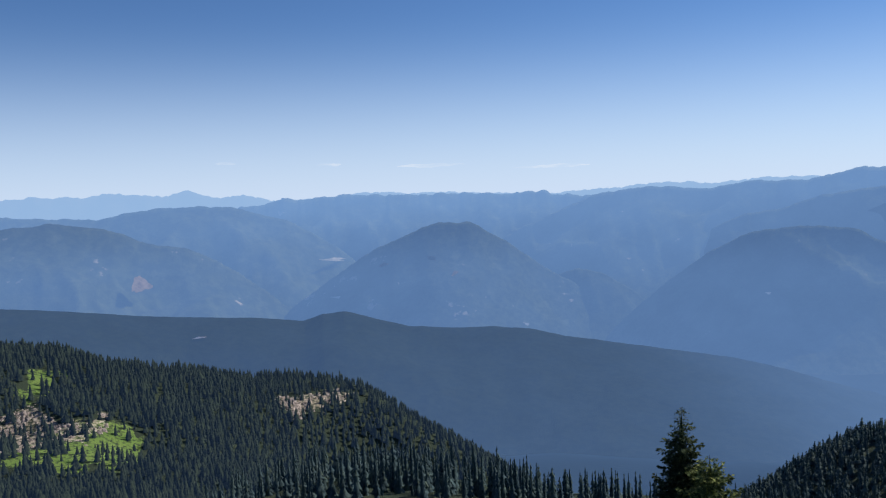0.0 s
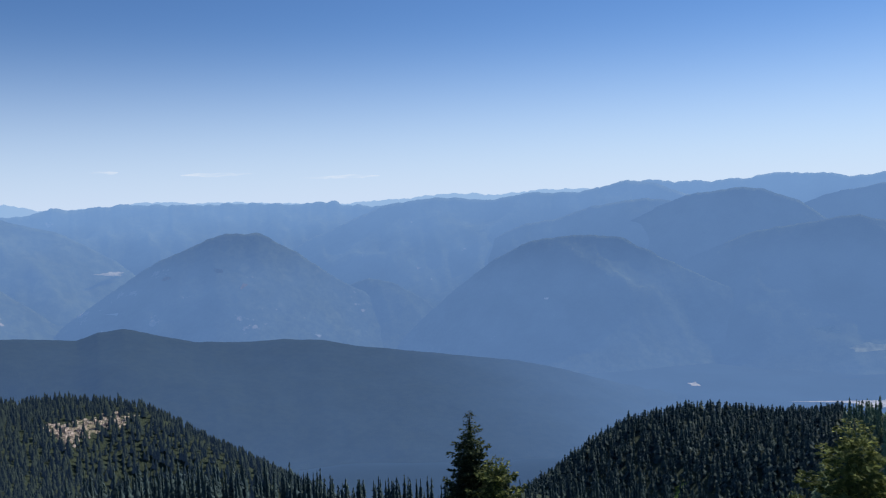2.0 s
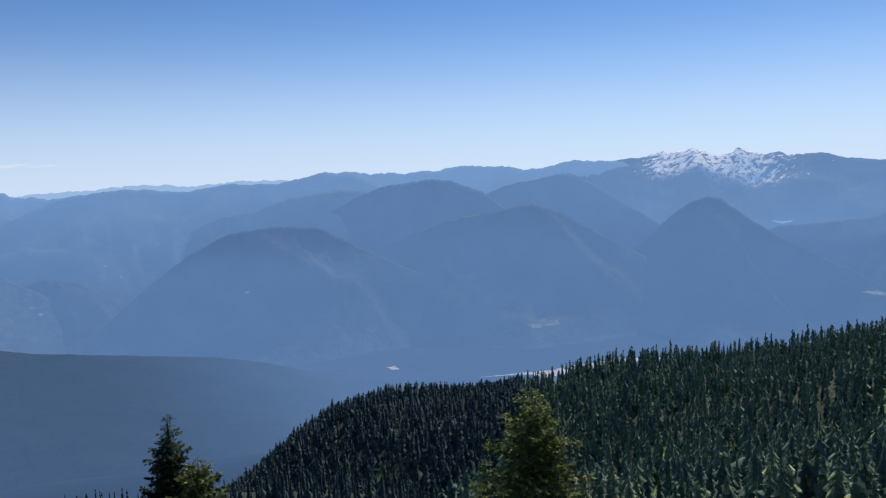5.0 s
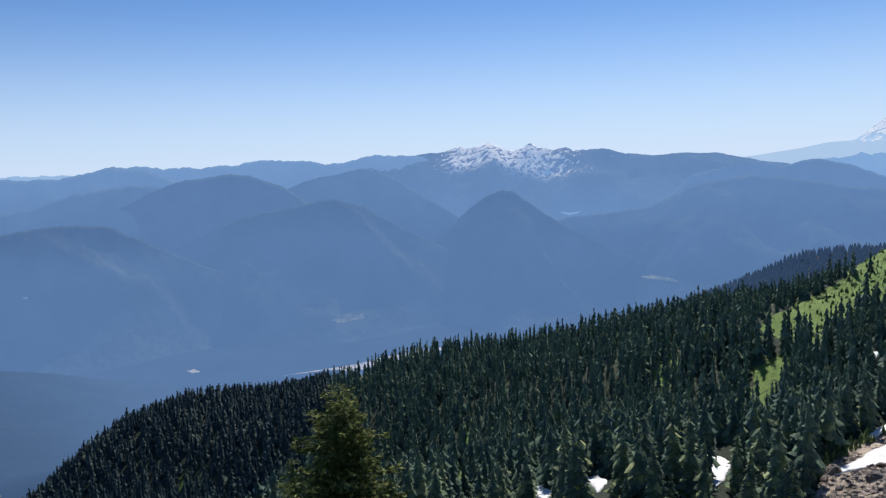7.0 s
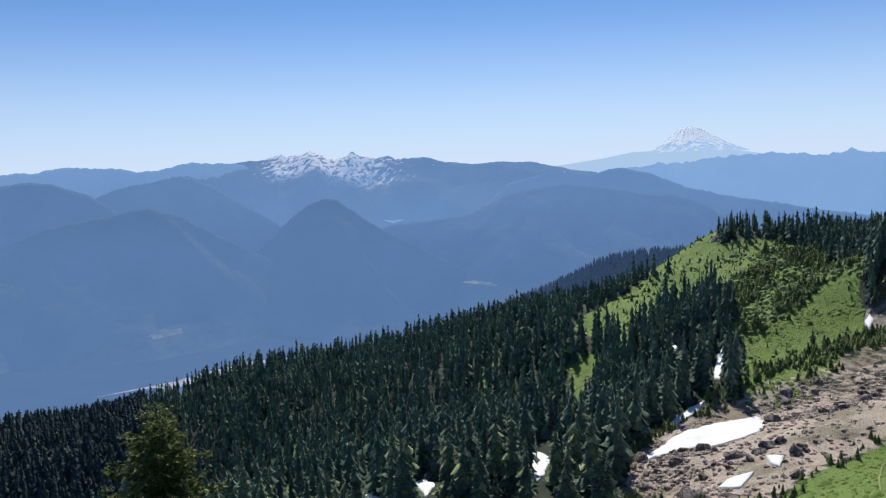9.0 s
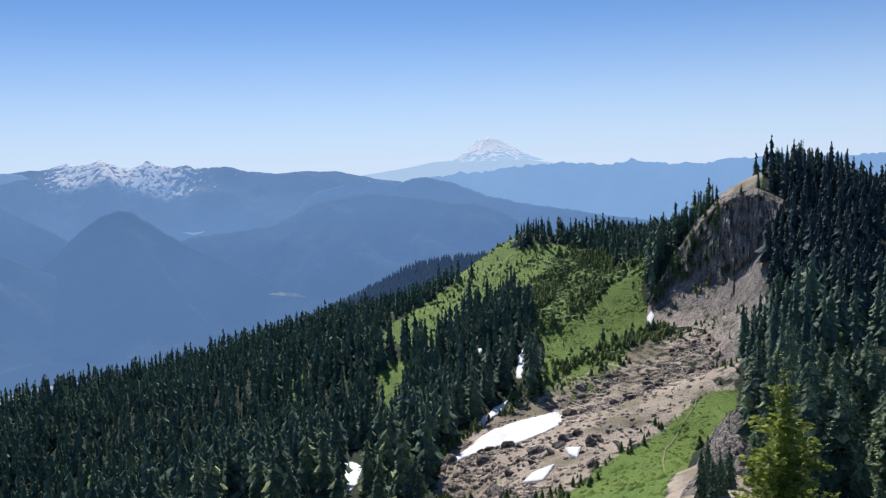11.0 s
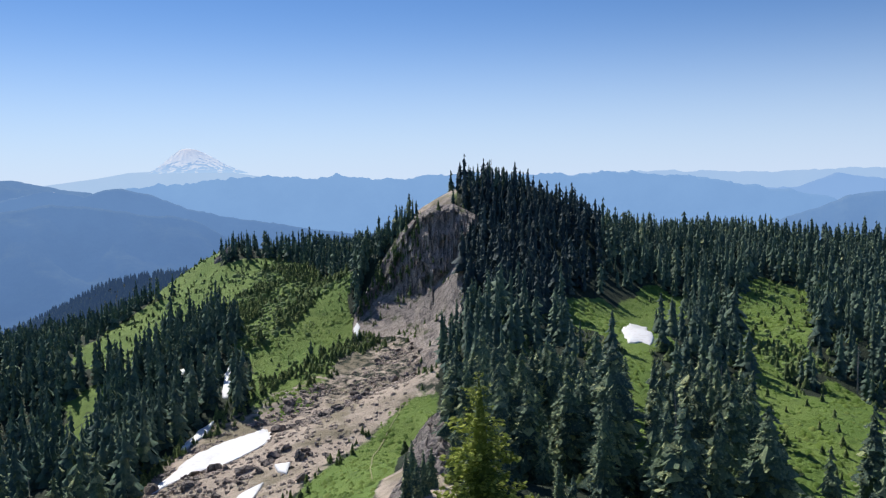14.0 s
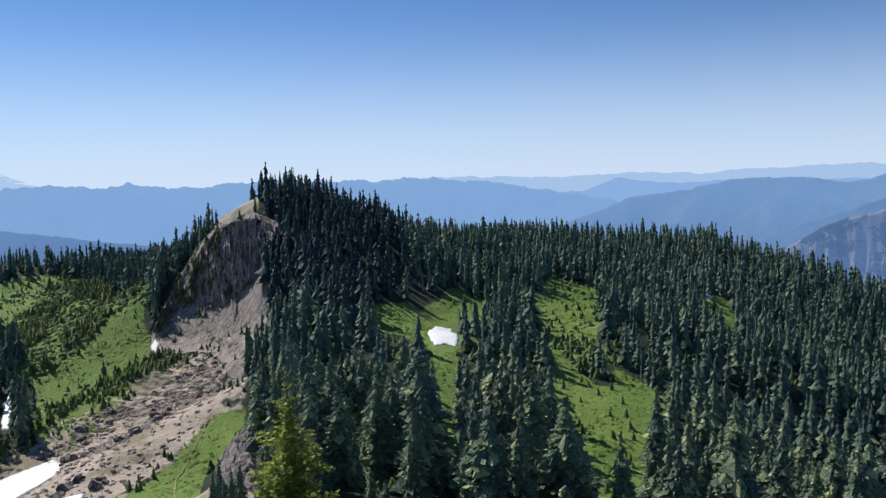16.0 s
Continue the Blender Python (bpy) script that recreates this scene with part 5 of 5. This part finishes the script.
def near_wood():
    """The woods on the saddle, the basin and the near slopes; the nearest trees are things of their own."""
    batches = [wood_points(93.5, 97, 118, 335, 6.0, 601), wood_points(97, 141, 84, 335, 6.5, 604), wood_points(34, 86, 200, 335, 6.6, 602), wood_points(-24, 34, 262, 335, 5.6, 603)]
    x, y, z = (np.concatenate([b[k] for b in batches]) for k in range(3))
    rng = np.random.RandomState(77)
    h = heights(x, y, rng, 9, 23) * np.interp(np.degrees(np.arctan2(x, y)), [-20, 0, 5, 33, 36, 84, 90], [0.85, 0.85, 0.75, 0.75, 1.25, 1.25, 1.0])
    full = np.where(np.degrees(np.arctan2(x, y)) < 34, 0.6, 1.0)
    # a few slim firs beside the outcrop below the summit
    for a, r, tall in ((90.9, 101, 6.6), (91.3, 104, 7.6), (91.6, 99, 5.6), (92.1, 103, 6.2), (92.7, 108, 6.0)):
        px, py, _ = polar(a, r, 0)
        x, y, z, h, full = (np.append(v, w) for v, w in ((x, px), (y, py), (z, float(height([px], [py])[0])), (h, tall), (full, 0.8)))
    order = np.argsort(np.hypot(x, y))
    kits = [tree_meshes(s, "fir_tree", FIR_CLOSE) for s in CLOSE]
    for k in order[:230]:
        tree = new("fir_tree")
        tree.location = (x[k], y[k], z[k] - 0.2)
        wide = h[k] * full[k] * rng.uniform(0.95, 1.4)
        tree.scale = (wide, wide, h[k])
        tree.rotation_euler = (0, 0, rng.uniform(0, 6.28))
        for label, me in kits[rng.randint(len(kits))]:
            new(label, me).parent = tree
        tagged(tree, "dark green subalpine fir on the slope" if h[k] > 9 else "short young fir among taller trees", "tree", "firs on the near slopes")
    far = np.hypot(x[order[230:]], y[order[230:]]) > 235
    north = np.degrees(np.arctan2(x[order[230:]], y[order[230:]])) < 34
    # lit copy of the needles close by, plain ones beyond, shaded copy northwards
    for rest, kind, needles in ((order[230:][~far], FINE, FIR_CLOSE), (order[230:][far & ~north], MIDDLE, FIR), (order[230:][far & north], MIDDLE, FIR_SHADED)):
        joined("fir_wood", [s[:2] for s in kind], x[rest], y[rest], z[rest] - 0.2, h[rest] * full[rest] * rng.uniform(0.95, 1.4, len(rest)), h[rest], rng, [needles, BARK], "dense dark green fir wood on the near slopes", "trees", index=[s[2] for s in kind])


near_wood()


def horn_trees():
    """Single trees against the sky on the horn, and trees and bushes on the ledges of its face."""
    kits = [tree_meshes(s, "fir_tree", FIR) for s in MIDDLE]
    rng = np.random.RandomState(31)
    spots = [(94.5, 441, 11.5), (95.3, 446, 11), (95.6, 449, 12.5), (95.9, 446, 13), (96.2, 450, 12), (96.6, 448, 12.5), (97.0, 452, 14), (97.5, 450, 12), (98.0, 455, 12), (98.6, 452, 11), (99.3, 458, 12), (91.95, 456, 11), (91.5, 458, 7), (91.0, 458, 8), (90.7, 462, 10), (90.4, 464, 9), (89.9, 466, 12), (89.6, 470, 10), (89.2, 472, 11), (88.9, 478, 12), (92.4, 452, 4), (93.2, 450, 3)]
    # one fir by itself in the meadow
    spots.append((84.5, 388, 7.0))
    # the fringe behind the slanting edge of the face
    for _ in range(34):
        a = rng.uniform(88.2, 92.0)
        spots.append((a, np.interp(a, [88, 89.6, 92.6], [452, 462, 452]) + rng.uniform(-3, 12), rng.uniform(4, 10)))
    # firs and bushes in the cleft and on the ledges
    ledges = []
    for _ in range(30):
        a = rng.normal(90.7, 0.95)
        ledges.append((a, np.interp(a, [88, 90, 92.6], [450, 456, 440]) - 36 * rng.uniform(0.02, 1) ** 1.3, rng.uniform(2.0, 6.5)))
    for _ in range(22):
        ledges.append((rng.uniform(92.0, 95.4), rng.uniform(352, 432), rng.uniform(1.5, 4.5)))
    for k in range(5):
        spots.append((87.75 + 0.1 * k, 436 + 5 * k, 12 + 1.5 * (k % 3)))
    tips = cliff_surface
    # shrubby firs over the upper eastern part of the face
    shelf = tips.reshape(140, 300, 3)
    for _ in range(110):
        k, j = int(140 * 0.38 * rng.uniform(0, 1) ** 1.2) + 2, int(300 * rng.uniform(0.46, 0.97))
        px, py, pz = shelf[k, j]
        ledges.append((math.degrees(math.atan2(px, py)), math.hypot(px, py), rng.uniform(1.6, 5.0) + 3.0 * (rng.uniform() < 0.15), pz))

    def footing(x, y):
        z = float(height([x], [y])[0])
        near = (tips[:, 0] - x) ** 2 + (tips[:, 1] - y) ** 2 < 3.0
        return max(z, float(tips[near, 2].mean())) if near.any() else z
    for a, r, h in spots:
        x, y, _ = polar(a, r, 0)
        tree = new("fir_tree")
        tree.location, tree.rotation_euler = (x, y, footing(x, y) - 0.3), (0, 0, rng.uniform(0, 6.28))
        wide = h * rng.uniform(0.75, 1.1)
        tree.scale = (wide, wide, h)
        for label, me in kits[rng.randint(len(kits))]:
            new(label, me).parent = tree
        tagged(tree, "dark fir standing on the rocky horn" if h > 6 else "stunted fir on the rocky horn", "tree", "firs on the horn")
    x, y = (np.array(v) for v in zip(*[polar(p[0], p[1], 0)[:2] for p in ledges]))
    z = np.array([p[3] if len(p) > 3 else footing(px, py) for p, px, py in zip(ledges, x, y)])
    h = np.array([p[2] for p in ledges])
    joined("ledge_firs", [t[:2] for t in MIDDLE], x, y, z - 0.5, h * rng.uniform(1.0, 1.7, len(h)), h, rng, [SHRUB, BARK], "stunted firs and bushes on the ledges of the cliff", "shrubs", index=[t[2] for t in MIDDLE])


horn_trees()


wood("fir_wood", "dark fir forest on the spur and the horn", wood_points(40, 94.6, 335, 672, 5.7, 611), PLAIN, tall=(8, 22), slim=(0.75, 1.2))
# the horn's shade is put into the needle colour of these stands
wood("fir_wood", "firs on the flank of the horn, coloured dark for its shade", wood_points(94.6, 104.5, 335, 560, 5.5, 621), PLAIN, tall=(8, 22), slim=(0.8, 1.25), needles=FIR_SHADED)
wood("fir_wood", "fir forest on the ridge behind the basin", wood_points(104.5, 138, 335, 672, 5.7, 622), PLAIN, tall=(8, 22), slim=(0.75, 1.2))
wood("fir_wood", "dark firs beside the rock face of the horn", wood_points(95.4, 101, 322, 440, 5.2, 615), MIDDLE, tall=(9, 17), slim=(0.9, 1.3), needles=FIR_SHADED)
wood("fir_wood", "dark firs on the crown of the horn", wood_points(95.2, 104, 425, 540, 5.0, 612), PLAIN, tall=(7, 13), needles=FIR_SHADED)
# the dark bluish needles stand in for hazy air before the spur
wood("fir_wood", "dark fir forest running down the spur", wood_points(14, 40, 440, 870, 6.0, 613), PLAIN, tall=(9, 17), slim=(1.15, 1.65), needles=FIR_SHADED)
# the needles of these two woods carry a painted haze glow
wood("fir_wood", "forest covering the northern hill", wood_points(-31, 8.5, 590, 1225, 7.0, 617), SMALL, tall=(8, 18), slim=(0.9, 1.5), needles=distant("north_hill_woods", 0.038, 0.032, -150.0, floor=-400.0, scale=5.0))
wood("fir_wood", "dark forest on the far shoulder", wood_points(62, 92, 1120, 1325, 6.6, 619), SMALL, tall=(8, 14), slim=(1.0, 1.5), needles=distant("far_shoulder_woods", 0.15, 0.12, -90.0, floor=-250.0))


def young_firs():
    x, y, rng = points_in(["young_firs"], 1.75, 21, 0.92)
    clump = wave_noise(x, y, 16, 20, 3) > -0.1
    x, y = x[clump], y[clump]
    group = len(x)
    x2, y2, _ = points_in(["talus_basin"], 3.2, 22, 0.8, avoid=["talus", "grass_strip"])
    belt = [polar(a, r, 0)[:2] for a, r in ((73.4, 262), (77, 300), (81.5, 330), (86.5, 368), (90, 400), (87.6, 416), (84, 372), (80.2, 340), (77.6, 318), (75.4, 292), (70, 262), (69, 236), (72.6, 238))]
    x5, y5, _ = points_in([belt], 2.0, 26, 0.9)
    edge = [polar(a, r, 0)[:2] for a, r in ((80.6, 196), (83.2, 212), (86, 238), (88.3, 256), (89, 250), (86.6, 228), (83.8, 200), (81.2, 186))]
    x6, y6, _ = points_in([edge], 3.0, 27, 0.6)
    x3, y3, _ = points_in(["knob_meadow", "knob_edge", "west_lawn", "basin_lawn"], 4.6, 23, 0.4)
    x7, y7, _ = points_in(["lawn_belt"], 3.2, 30, 0.75)
    x4, y4, _ = points_in(["south_meadow", "west_glade"], 7.5, 24, 0.35)
    some = wave_noise(x2, y2, 26, 25, 3) > -0.15
    x, y = np.concatenate([x, x2[some], x3, x4, x5, x6, x7]), np.concatenate([y, y2[some], y3, y4, y5, y6, y7])
    scale = np.concatenate([np.full(len(p), s) for p, s in ((x[:group], 1.4), (x2[some], 1.0), (x3, 1.0), (x4, 1.0), (x5, 1.15), (x6, 1.0), (x7, 1.6))])
    clear = np.ones(len(x), bool)
    for p in SNOWFIELDS:
        clear &= ~inside(x, y, p)
    x, y, scale = x[clear], y[clear], scale[clear]
    h = rng.uniform(0.8, 3.0, len(x)) * np.where(rng.uniform(0, 1, len(x)) < 0.15, 1.6, 1)
    h *= scale
    joined("young_firs", [s[:2] for s in SMALL], x, y, height(x, y) - 0.1, h * rng.uniform(1.3, 2.1, len(x)), h, rng, [SHRUB, BARK], "low young firs and shrubs on the open slopes", "shrubs", index=[s[2] for s in SMALL])


young_firs()


def underwood():
    """Low bushes, seedlings and fallen tops on the forest floor between the near trees."""
    rng = np.random.RandomState(63)
    a, r = np.radians(rng.uniform(93.4, 140, 5200)), np.sqrt(rng.uniform(85**2, 345**2, 5200))
    x, y = r * np.sin(a), r * np.cos(a)
    ok = wave_noise(x, y, 18, 64, 3) > -0.25
    for name in OPEN:
        if name != "basin_hollow":
            ok &= ~in_open(x, y, name)
    for p in SNOWFIELDS:
        ok &= ~inside(x, y, p)
    x, y = x[ok], y[ok]
    h = rng.uniform(0.5, 2.2, len(x)) * np.where(rng.uniform(0, 1, len(x)) < 0.12, 1.8, 1)
    bush = [skirt_fir(540 + k, 3, 7, 0.24 + 0.04 * (k % 3)) for k in range(6)]
    joined("underwood", [b[:2] for b in bush], x, y, height(x, y) - 0.1, h * rng.uniform(1.3, 2.3, len(x)), h, rng, [SHRUB, BARK], "low bushes and seedlings on the forest floor", "shrubs", index=[b[2] for b in bush])


underwood()


def tussocks():
    """Low herbs and heather humps that roughen the turf."""
    x, y, rng = points_in(["south_meadow", "west_lawn", "basin_lawn", "basin_strip", "basin_corner", "glade_strip", "grass_strip", "west_glade", "snow_glade"], 2.1, 28, 0.75)
    x2, y2, _ = points_in(["knob_meadow", "young_firs"], 4.0, 29, 0.6)
    x, y = np.concatenate([x, x2]), np.concatenate([y, y2])
    bare = np.zeros(len(x), bool)
    for p in SNOWFIELDS:
        for stretch in (0.97, 1.0, 1.03):
            bare |= inside(x * stretch, y * stretch, p)
    x, y = x[~bare], y[~bare]
    hump = np.array([(math.cos(k * 1.047) * (1 + 0.25 * (k % 2)), math.sin(k * 1.047) * (1 + 0.25 * (k % 2)), -0.2) for k in range(6)] + [(0.15, 0.1, 1.0)])
    sides = np.array([(k, (k + 1) % 6, 6) for k in range(6)])
    size = rng.uniform(0.3, 1.05, len(x)) * np.where(wave_noise(x, y, 20, 61, 3) > 0.1, 1.25, 0.8)
    joined("tussocks", [(hump, sides)], x, y, height(x, y), size, size * 0.75, rng, TURF, "low green herb tussocks roughening the meadows", "grass")


tussocks()


def meadow_shrubs():
    """Rounded pale green bushes between the young firs and along the meadows' edges."""
    x, y, rng = points_in(["young_firs", "lawn_belt"], 2.6, 71, 0.9)
    x2, y2, _ = points_in(["knob_meadow", "knob_edge", "south_meadow", "west_lawn"], 5.0, 72, 0.55)
    thick = wave_noise(x2, y2, 30, 73, 3) > 0.08
    x, y = np.concatenate([x, x2[thick]]), np.concatenate([y, y2[thick]])
    ring = [(math.cos(k * 0.8976), math.sin(k * 0.8976)) for k in range(7)]
    dome = np.array([(1.0 * c, 1.0 * d, -0.1) for c, d in ring] + [((0.72 + 0.2 * (k % 2)) * c, (0.72 + 0.2 * (k % 2)) * d, 0.6 + 0.15 * (k % 2)) for k, (c, d) in enumerate(ring)] + [(0.1, 0.0, 0.95)])
    sides = np.array([t for k in range(7) for t in ((k, (k + 1) % 7, 7 + k), ((k + 1) % 7, 7 + (k + 1) % 7, 7 + k), (7 + k, 7 + (k + 1) % 7, 14))])
    size = rng.uniform(0.5, 1.4, len(x)) * np.where(rng.uniform(0, 1, len(x)) < 0.15, 1.6, 1)
    joined("meadow_shrubs", [(dome, sides)], x, y, height(x, y), size, size * rng.uniform(0.7, 1.2, len(x)), rng, BUSH, "rounded pale green bushes on the meadow", "shrubs")


meadow_shrubs()


def hero_fir(name, label, a, r, top, tall, width, seed, needles, levels=34, boughs=9, full=0.72):
    """A fir close below the summit: trunk, and a crown of boughs that carry sprays of twigs."""
    rnd = random.Random(seed)
    base = Vector(polar(a, r, top - tall))
    base.z = min(base.z, float(height([base.x], [base.y])[0]) - 0.15)
    tall = top - base.z
    tree = new(name)
    tree.location = base
    V, F = [], []
    for i in range(levels):
        t = (i + 0.5 * rnd.random()) / levels
        z = tall * (0.08 + 0.92 * t)
        reach = width * ((1 - t) ** full) * (0.9 + 0.2 * math.sin(i * 1.7 + seed)) + 0.10
        count = max(4, int(boughs * (0.55 + 0.45 * (1 - t))))
        for b in range(count):
            ang = 2 * math.pi * (b + 0.5 * (i % 2)) / count + rnd.uniform(-0.3, 0.3)
            length = reach * rnd.uniform(0.6, 1.18)
            c, s = math.cos(ang), math.sin(ang)
            h = z + rnd.uniform(-0.15, 0.15)
            droop = rnd.uniform(0.12, 0.34)
            sprays = max(3, int(length * 6.5))
            for k in range(sprays):
                q = (k + 0.6) / sprays
                out = length * q
                up = -droop * out * (1.35 - q * 0.75) + 0.12 * length * q ** 3
                spread = (0.10 + 0.32 * length) * (1.05 - q) + 0.05
                small = min(1.0, max(0.4, length / 1.5))
                for twig in range(4):
                    side = rnd.uniform(-1, 1)
                    o, d = out + rnd.uniform(-0.1, 0.25) * spread, side * spread
                    u = up + small * rnd.uniform(-0.18, 0.14)
                    # a small spray, tipped any way, longest outwards
                    reach_out, turn, tip = small * rnd.uniform(0.25, 0.48), side * 0.9 + rnd.uniform(-0.5, 0.5), rnd.uniform(-0.5, 0.35)
                    fx, fy, fz = math.cos(turn) * math.cos(tip), math.sin(turn) * math.cos(tip), math.sin(tip)
                    lean, half = rnd.uniform(-0.9, 0.9), small * rnd.uniform(0.10, 0.19)
                    gx, gy, gz = -math.sin(turn) * math.cos(lean) * half, math.cos(turn) * math.cos(lean) * half, math.sin(lean) * half
                    n = len(V)
                    for e, g in ((0, 0), (0.55, 1), (1, 0), (0.55, -1)):
                        oo, dd, uu = o + fx * reach_out * e + gx * g, d + fy * reach_out * e + gy * g, u + fz * reach_out * e + gz * g
                        V.append((c * oo - s * dd, s * oo + c * dd, h + uu))
                    F.append((n, n + 1, n + 2, n + 3))
    # the dense dark inside of the crown
    n, sides = len(V), 9
    for i in range(12):
        t = i / 11
        rad = 0.27 * width * (1 - t) ** 0.8 + 0.03
        for k in range(sides):
            ang = 2 * math.pi * (k + 0.5 * (i % 2)) / sides
            rr = rad * rnd.uniform(0.75, 1.15)
            V.append((rr * math.cos(ang), rr * math.sin(ang), tall * (0.08 + 0.88 * t) - 0.15 * rad))
    F += [(n + i * sides + k, n + i * sides + (k + 1) % sides, n + (i + 1) * sides + (k + 1) % sides, n + (i + 1) * sides + k) for i in range(11) for k in range(sides)]
    crown = mesh_object("crown", V, F, needles, smooth=False, parent=tree)
    bm = bmesh.new()
    bmesh.ops.create_cone(bm, cap_ends=True, segments=10, radius1=0.016 * tall, radius2=0.012, depth=tall, matrix=Matrix.Translation((0, 0, tall / 2)))
    me = bpy.data.meshes.new("trunk")
    bm.to_mesh(me)
    bm.free()
    me.materials.append(BARK)
    new("trunk", me).parent = tree
    tagged(tree, label, "tree")


hero_fir("spruce_tree", "dark pointed fir standing alone below the summit", 15.75, 70, -18.3, 16, 4.0, 1, FIR_DARK, levels=46, boughs=11)
hero_fir("fir_tree", "yellow-green bushy fir beside the dark pointed one", 17.5, 66, -20.9, 12, 4.6, 2, FIR_MIXED, levels=30, full=0.55)
hero_fir("fir_tree", "bushy fir with sunlit yellow-green branch tips", 40.6, 45, -11.7, 13, 4.6, 3, FIR_MIXED, levels=30, full=0.52)
hero_fir("fir_tree", "small sunlit fir beside the bushy one", 37.2, 48, -16.6, 9, 2.4, 4, FIR_MIXED, levels=20)
hero_fir("fir_tree", "sunlit yellow-green fir in front of the dark wood", 96.1, 50, -11.7, 15, 4.2, 5, FIR_NEAR, levels=22)


# ---- small things on the slopes ----
def footpath(points, wide):
    """A trodden path, a strip of bare earth just above the turf."""
    p = np.array(points, float)
    k = np.linspace(0, len(p) - 1, 60)
    c = np.stack([np.interp(k, np.arange(len(p)), p[:, i]) for i in range(2)], -1)
    for _ in range(3):
        c[1:-1] = (c[:-2] + 2 * c[1:-1] + c[2:]) / 4
    along = np.gradient(c, axis=0)
    along /= np.linalg.norm(along, axis=1, keepdims=True)
    across = np.stack([-along[:, 1], along[:, 0]], -1)
    rows = np.stack([c + across * wide * s for s in (-0.5, 0, 0.5)])
    x, y = rows[..., 0].ravel(), rows[..., 1].ravel()
    z = np.repeat(height(c[:, 0], c[:, 1])[None], 3, 0).ravel() + 0.2
    ob = mesh_object("footpath", np.stack([x, y, z], -1), grid_faces(3, len(c)), EARTH)
    tagged(ob, "narrow trodden footpath of pale earth across the slope", "path", kind="structure")


def earth():
    mat, add = node_kit("trodden_earth")
    at = add("ShaderNodeNewGeometry").outputs["Position"]
    grain = noise_of(add, at, 1.1, 5.0)
    close_up(add, mixed(add, grain, rgb(0.24, 0.27, 0.10), rgb(0.40, 0.38, 0.2)), 0.95, grain, 0.5, 0.2)
    return mat


EARTH = earth()
footpath([(150, 4.5), (194, 5), (208, 6), (229, 6), (237, 4), (244, 2), (249, 0), (255, -2), (262, -3)], 0.35)


def snag_mesh(seed):
    """A dead trunk with broken stubs of branches, of height 1."""
    rnd = random.Random(seed)
    bm = bmesh.new()
    bmesh.ops.create_cone(bm, cap_ends=True, segments=7, radius1=0.020, radius2=0.004, depth=1.0, matrix=Matrix.Translation((0, 0, 0.5)))
    for k in range(26):
        z = rnd.uniform(0.2, 0.97)
        a, long = rnd.uniform(0, 6.28), rnd.uniform(0.03, 0.11) * (1.25 - z)
        m = Matrix.Translation((0, 0, z)) @ Matrix.Rotation(a, 4, "Z") @ Matrix.Rotation(rnd.uniform(1.5, 2.1), 4, "Y") @ Matrix.Translation((0, 0, long / 2))
        bmesh.ops.create_cone(bm, cap_ends=True, segments=3, radius1=0.004, radius2=0.001, depth=long, matrix=m)
    me = bpy.data.meshes.new("dead_tree")
    bm.to_mesh(me)
    bm.free()
    me.materials.append(DEAD)
    return me


def dead_wood():
    mat, add = node_kit("weathered_wood")
    at = add("ShaderNodeNewGeometry").outputs["Position"]
    grain = noise_of(add, stretched(add, at, 1, 1, 0.15), 5.0, 4.0)
    close_up(add, mixed(add, grain, rgb(0.2, 0.18, 0.16), rgb(0.42, 0.39, 0.35)), 0.85, grain, 0.5, 0.05)
    return mat


DEAD = dead_wood()
snags = [snag_mesh(k) for k in (1, 2, 3)]
for k, (a, r, h) in enumerate([(109.6, 165, 15), (105.2, 140, 13), (112.5, 230, 16), (126.0, 210, 15), (97.1, 447, 16), (91.7, 458, 13), (66.5, 268, 14), (120.5, 285, 15), (99.8, 205, 14), (58.0, 330, 16)]):
    x, y, _ = polar(a, r, 0)
    snag = new("dead_tree", snags[k % 3])
    snag.location, snag.scale, snag.rotation_euler = (x, y, float(height([x], [y])[0]) - 0.2), (h, h, h), (0.03 * (k % 3 - 1), 0.02, k * 1.3)
    tagged(snag, "bare grey dead tree with broken branch stubs", "dead tree", "dead trees")
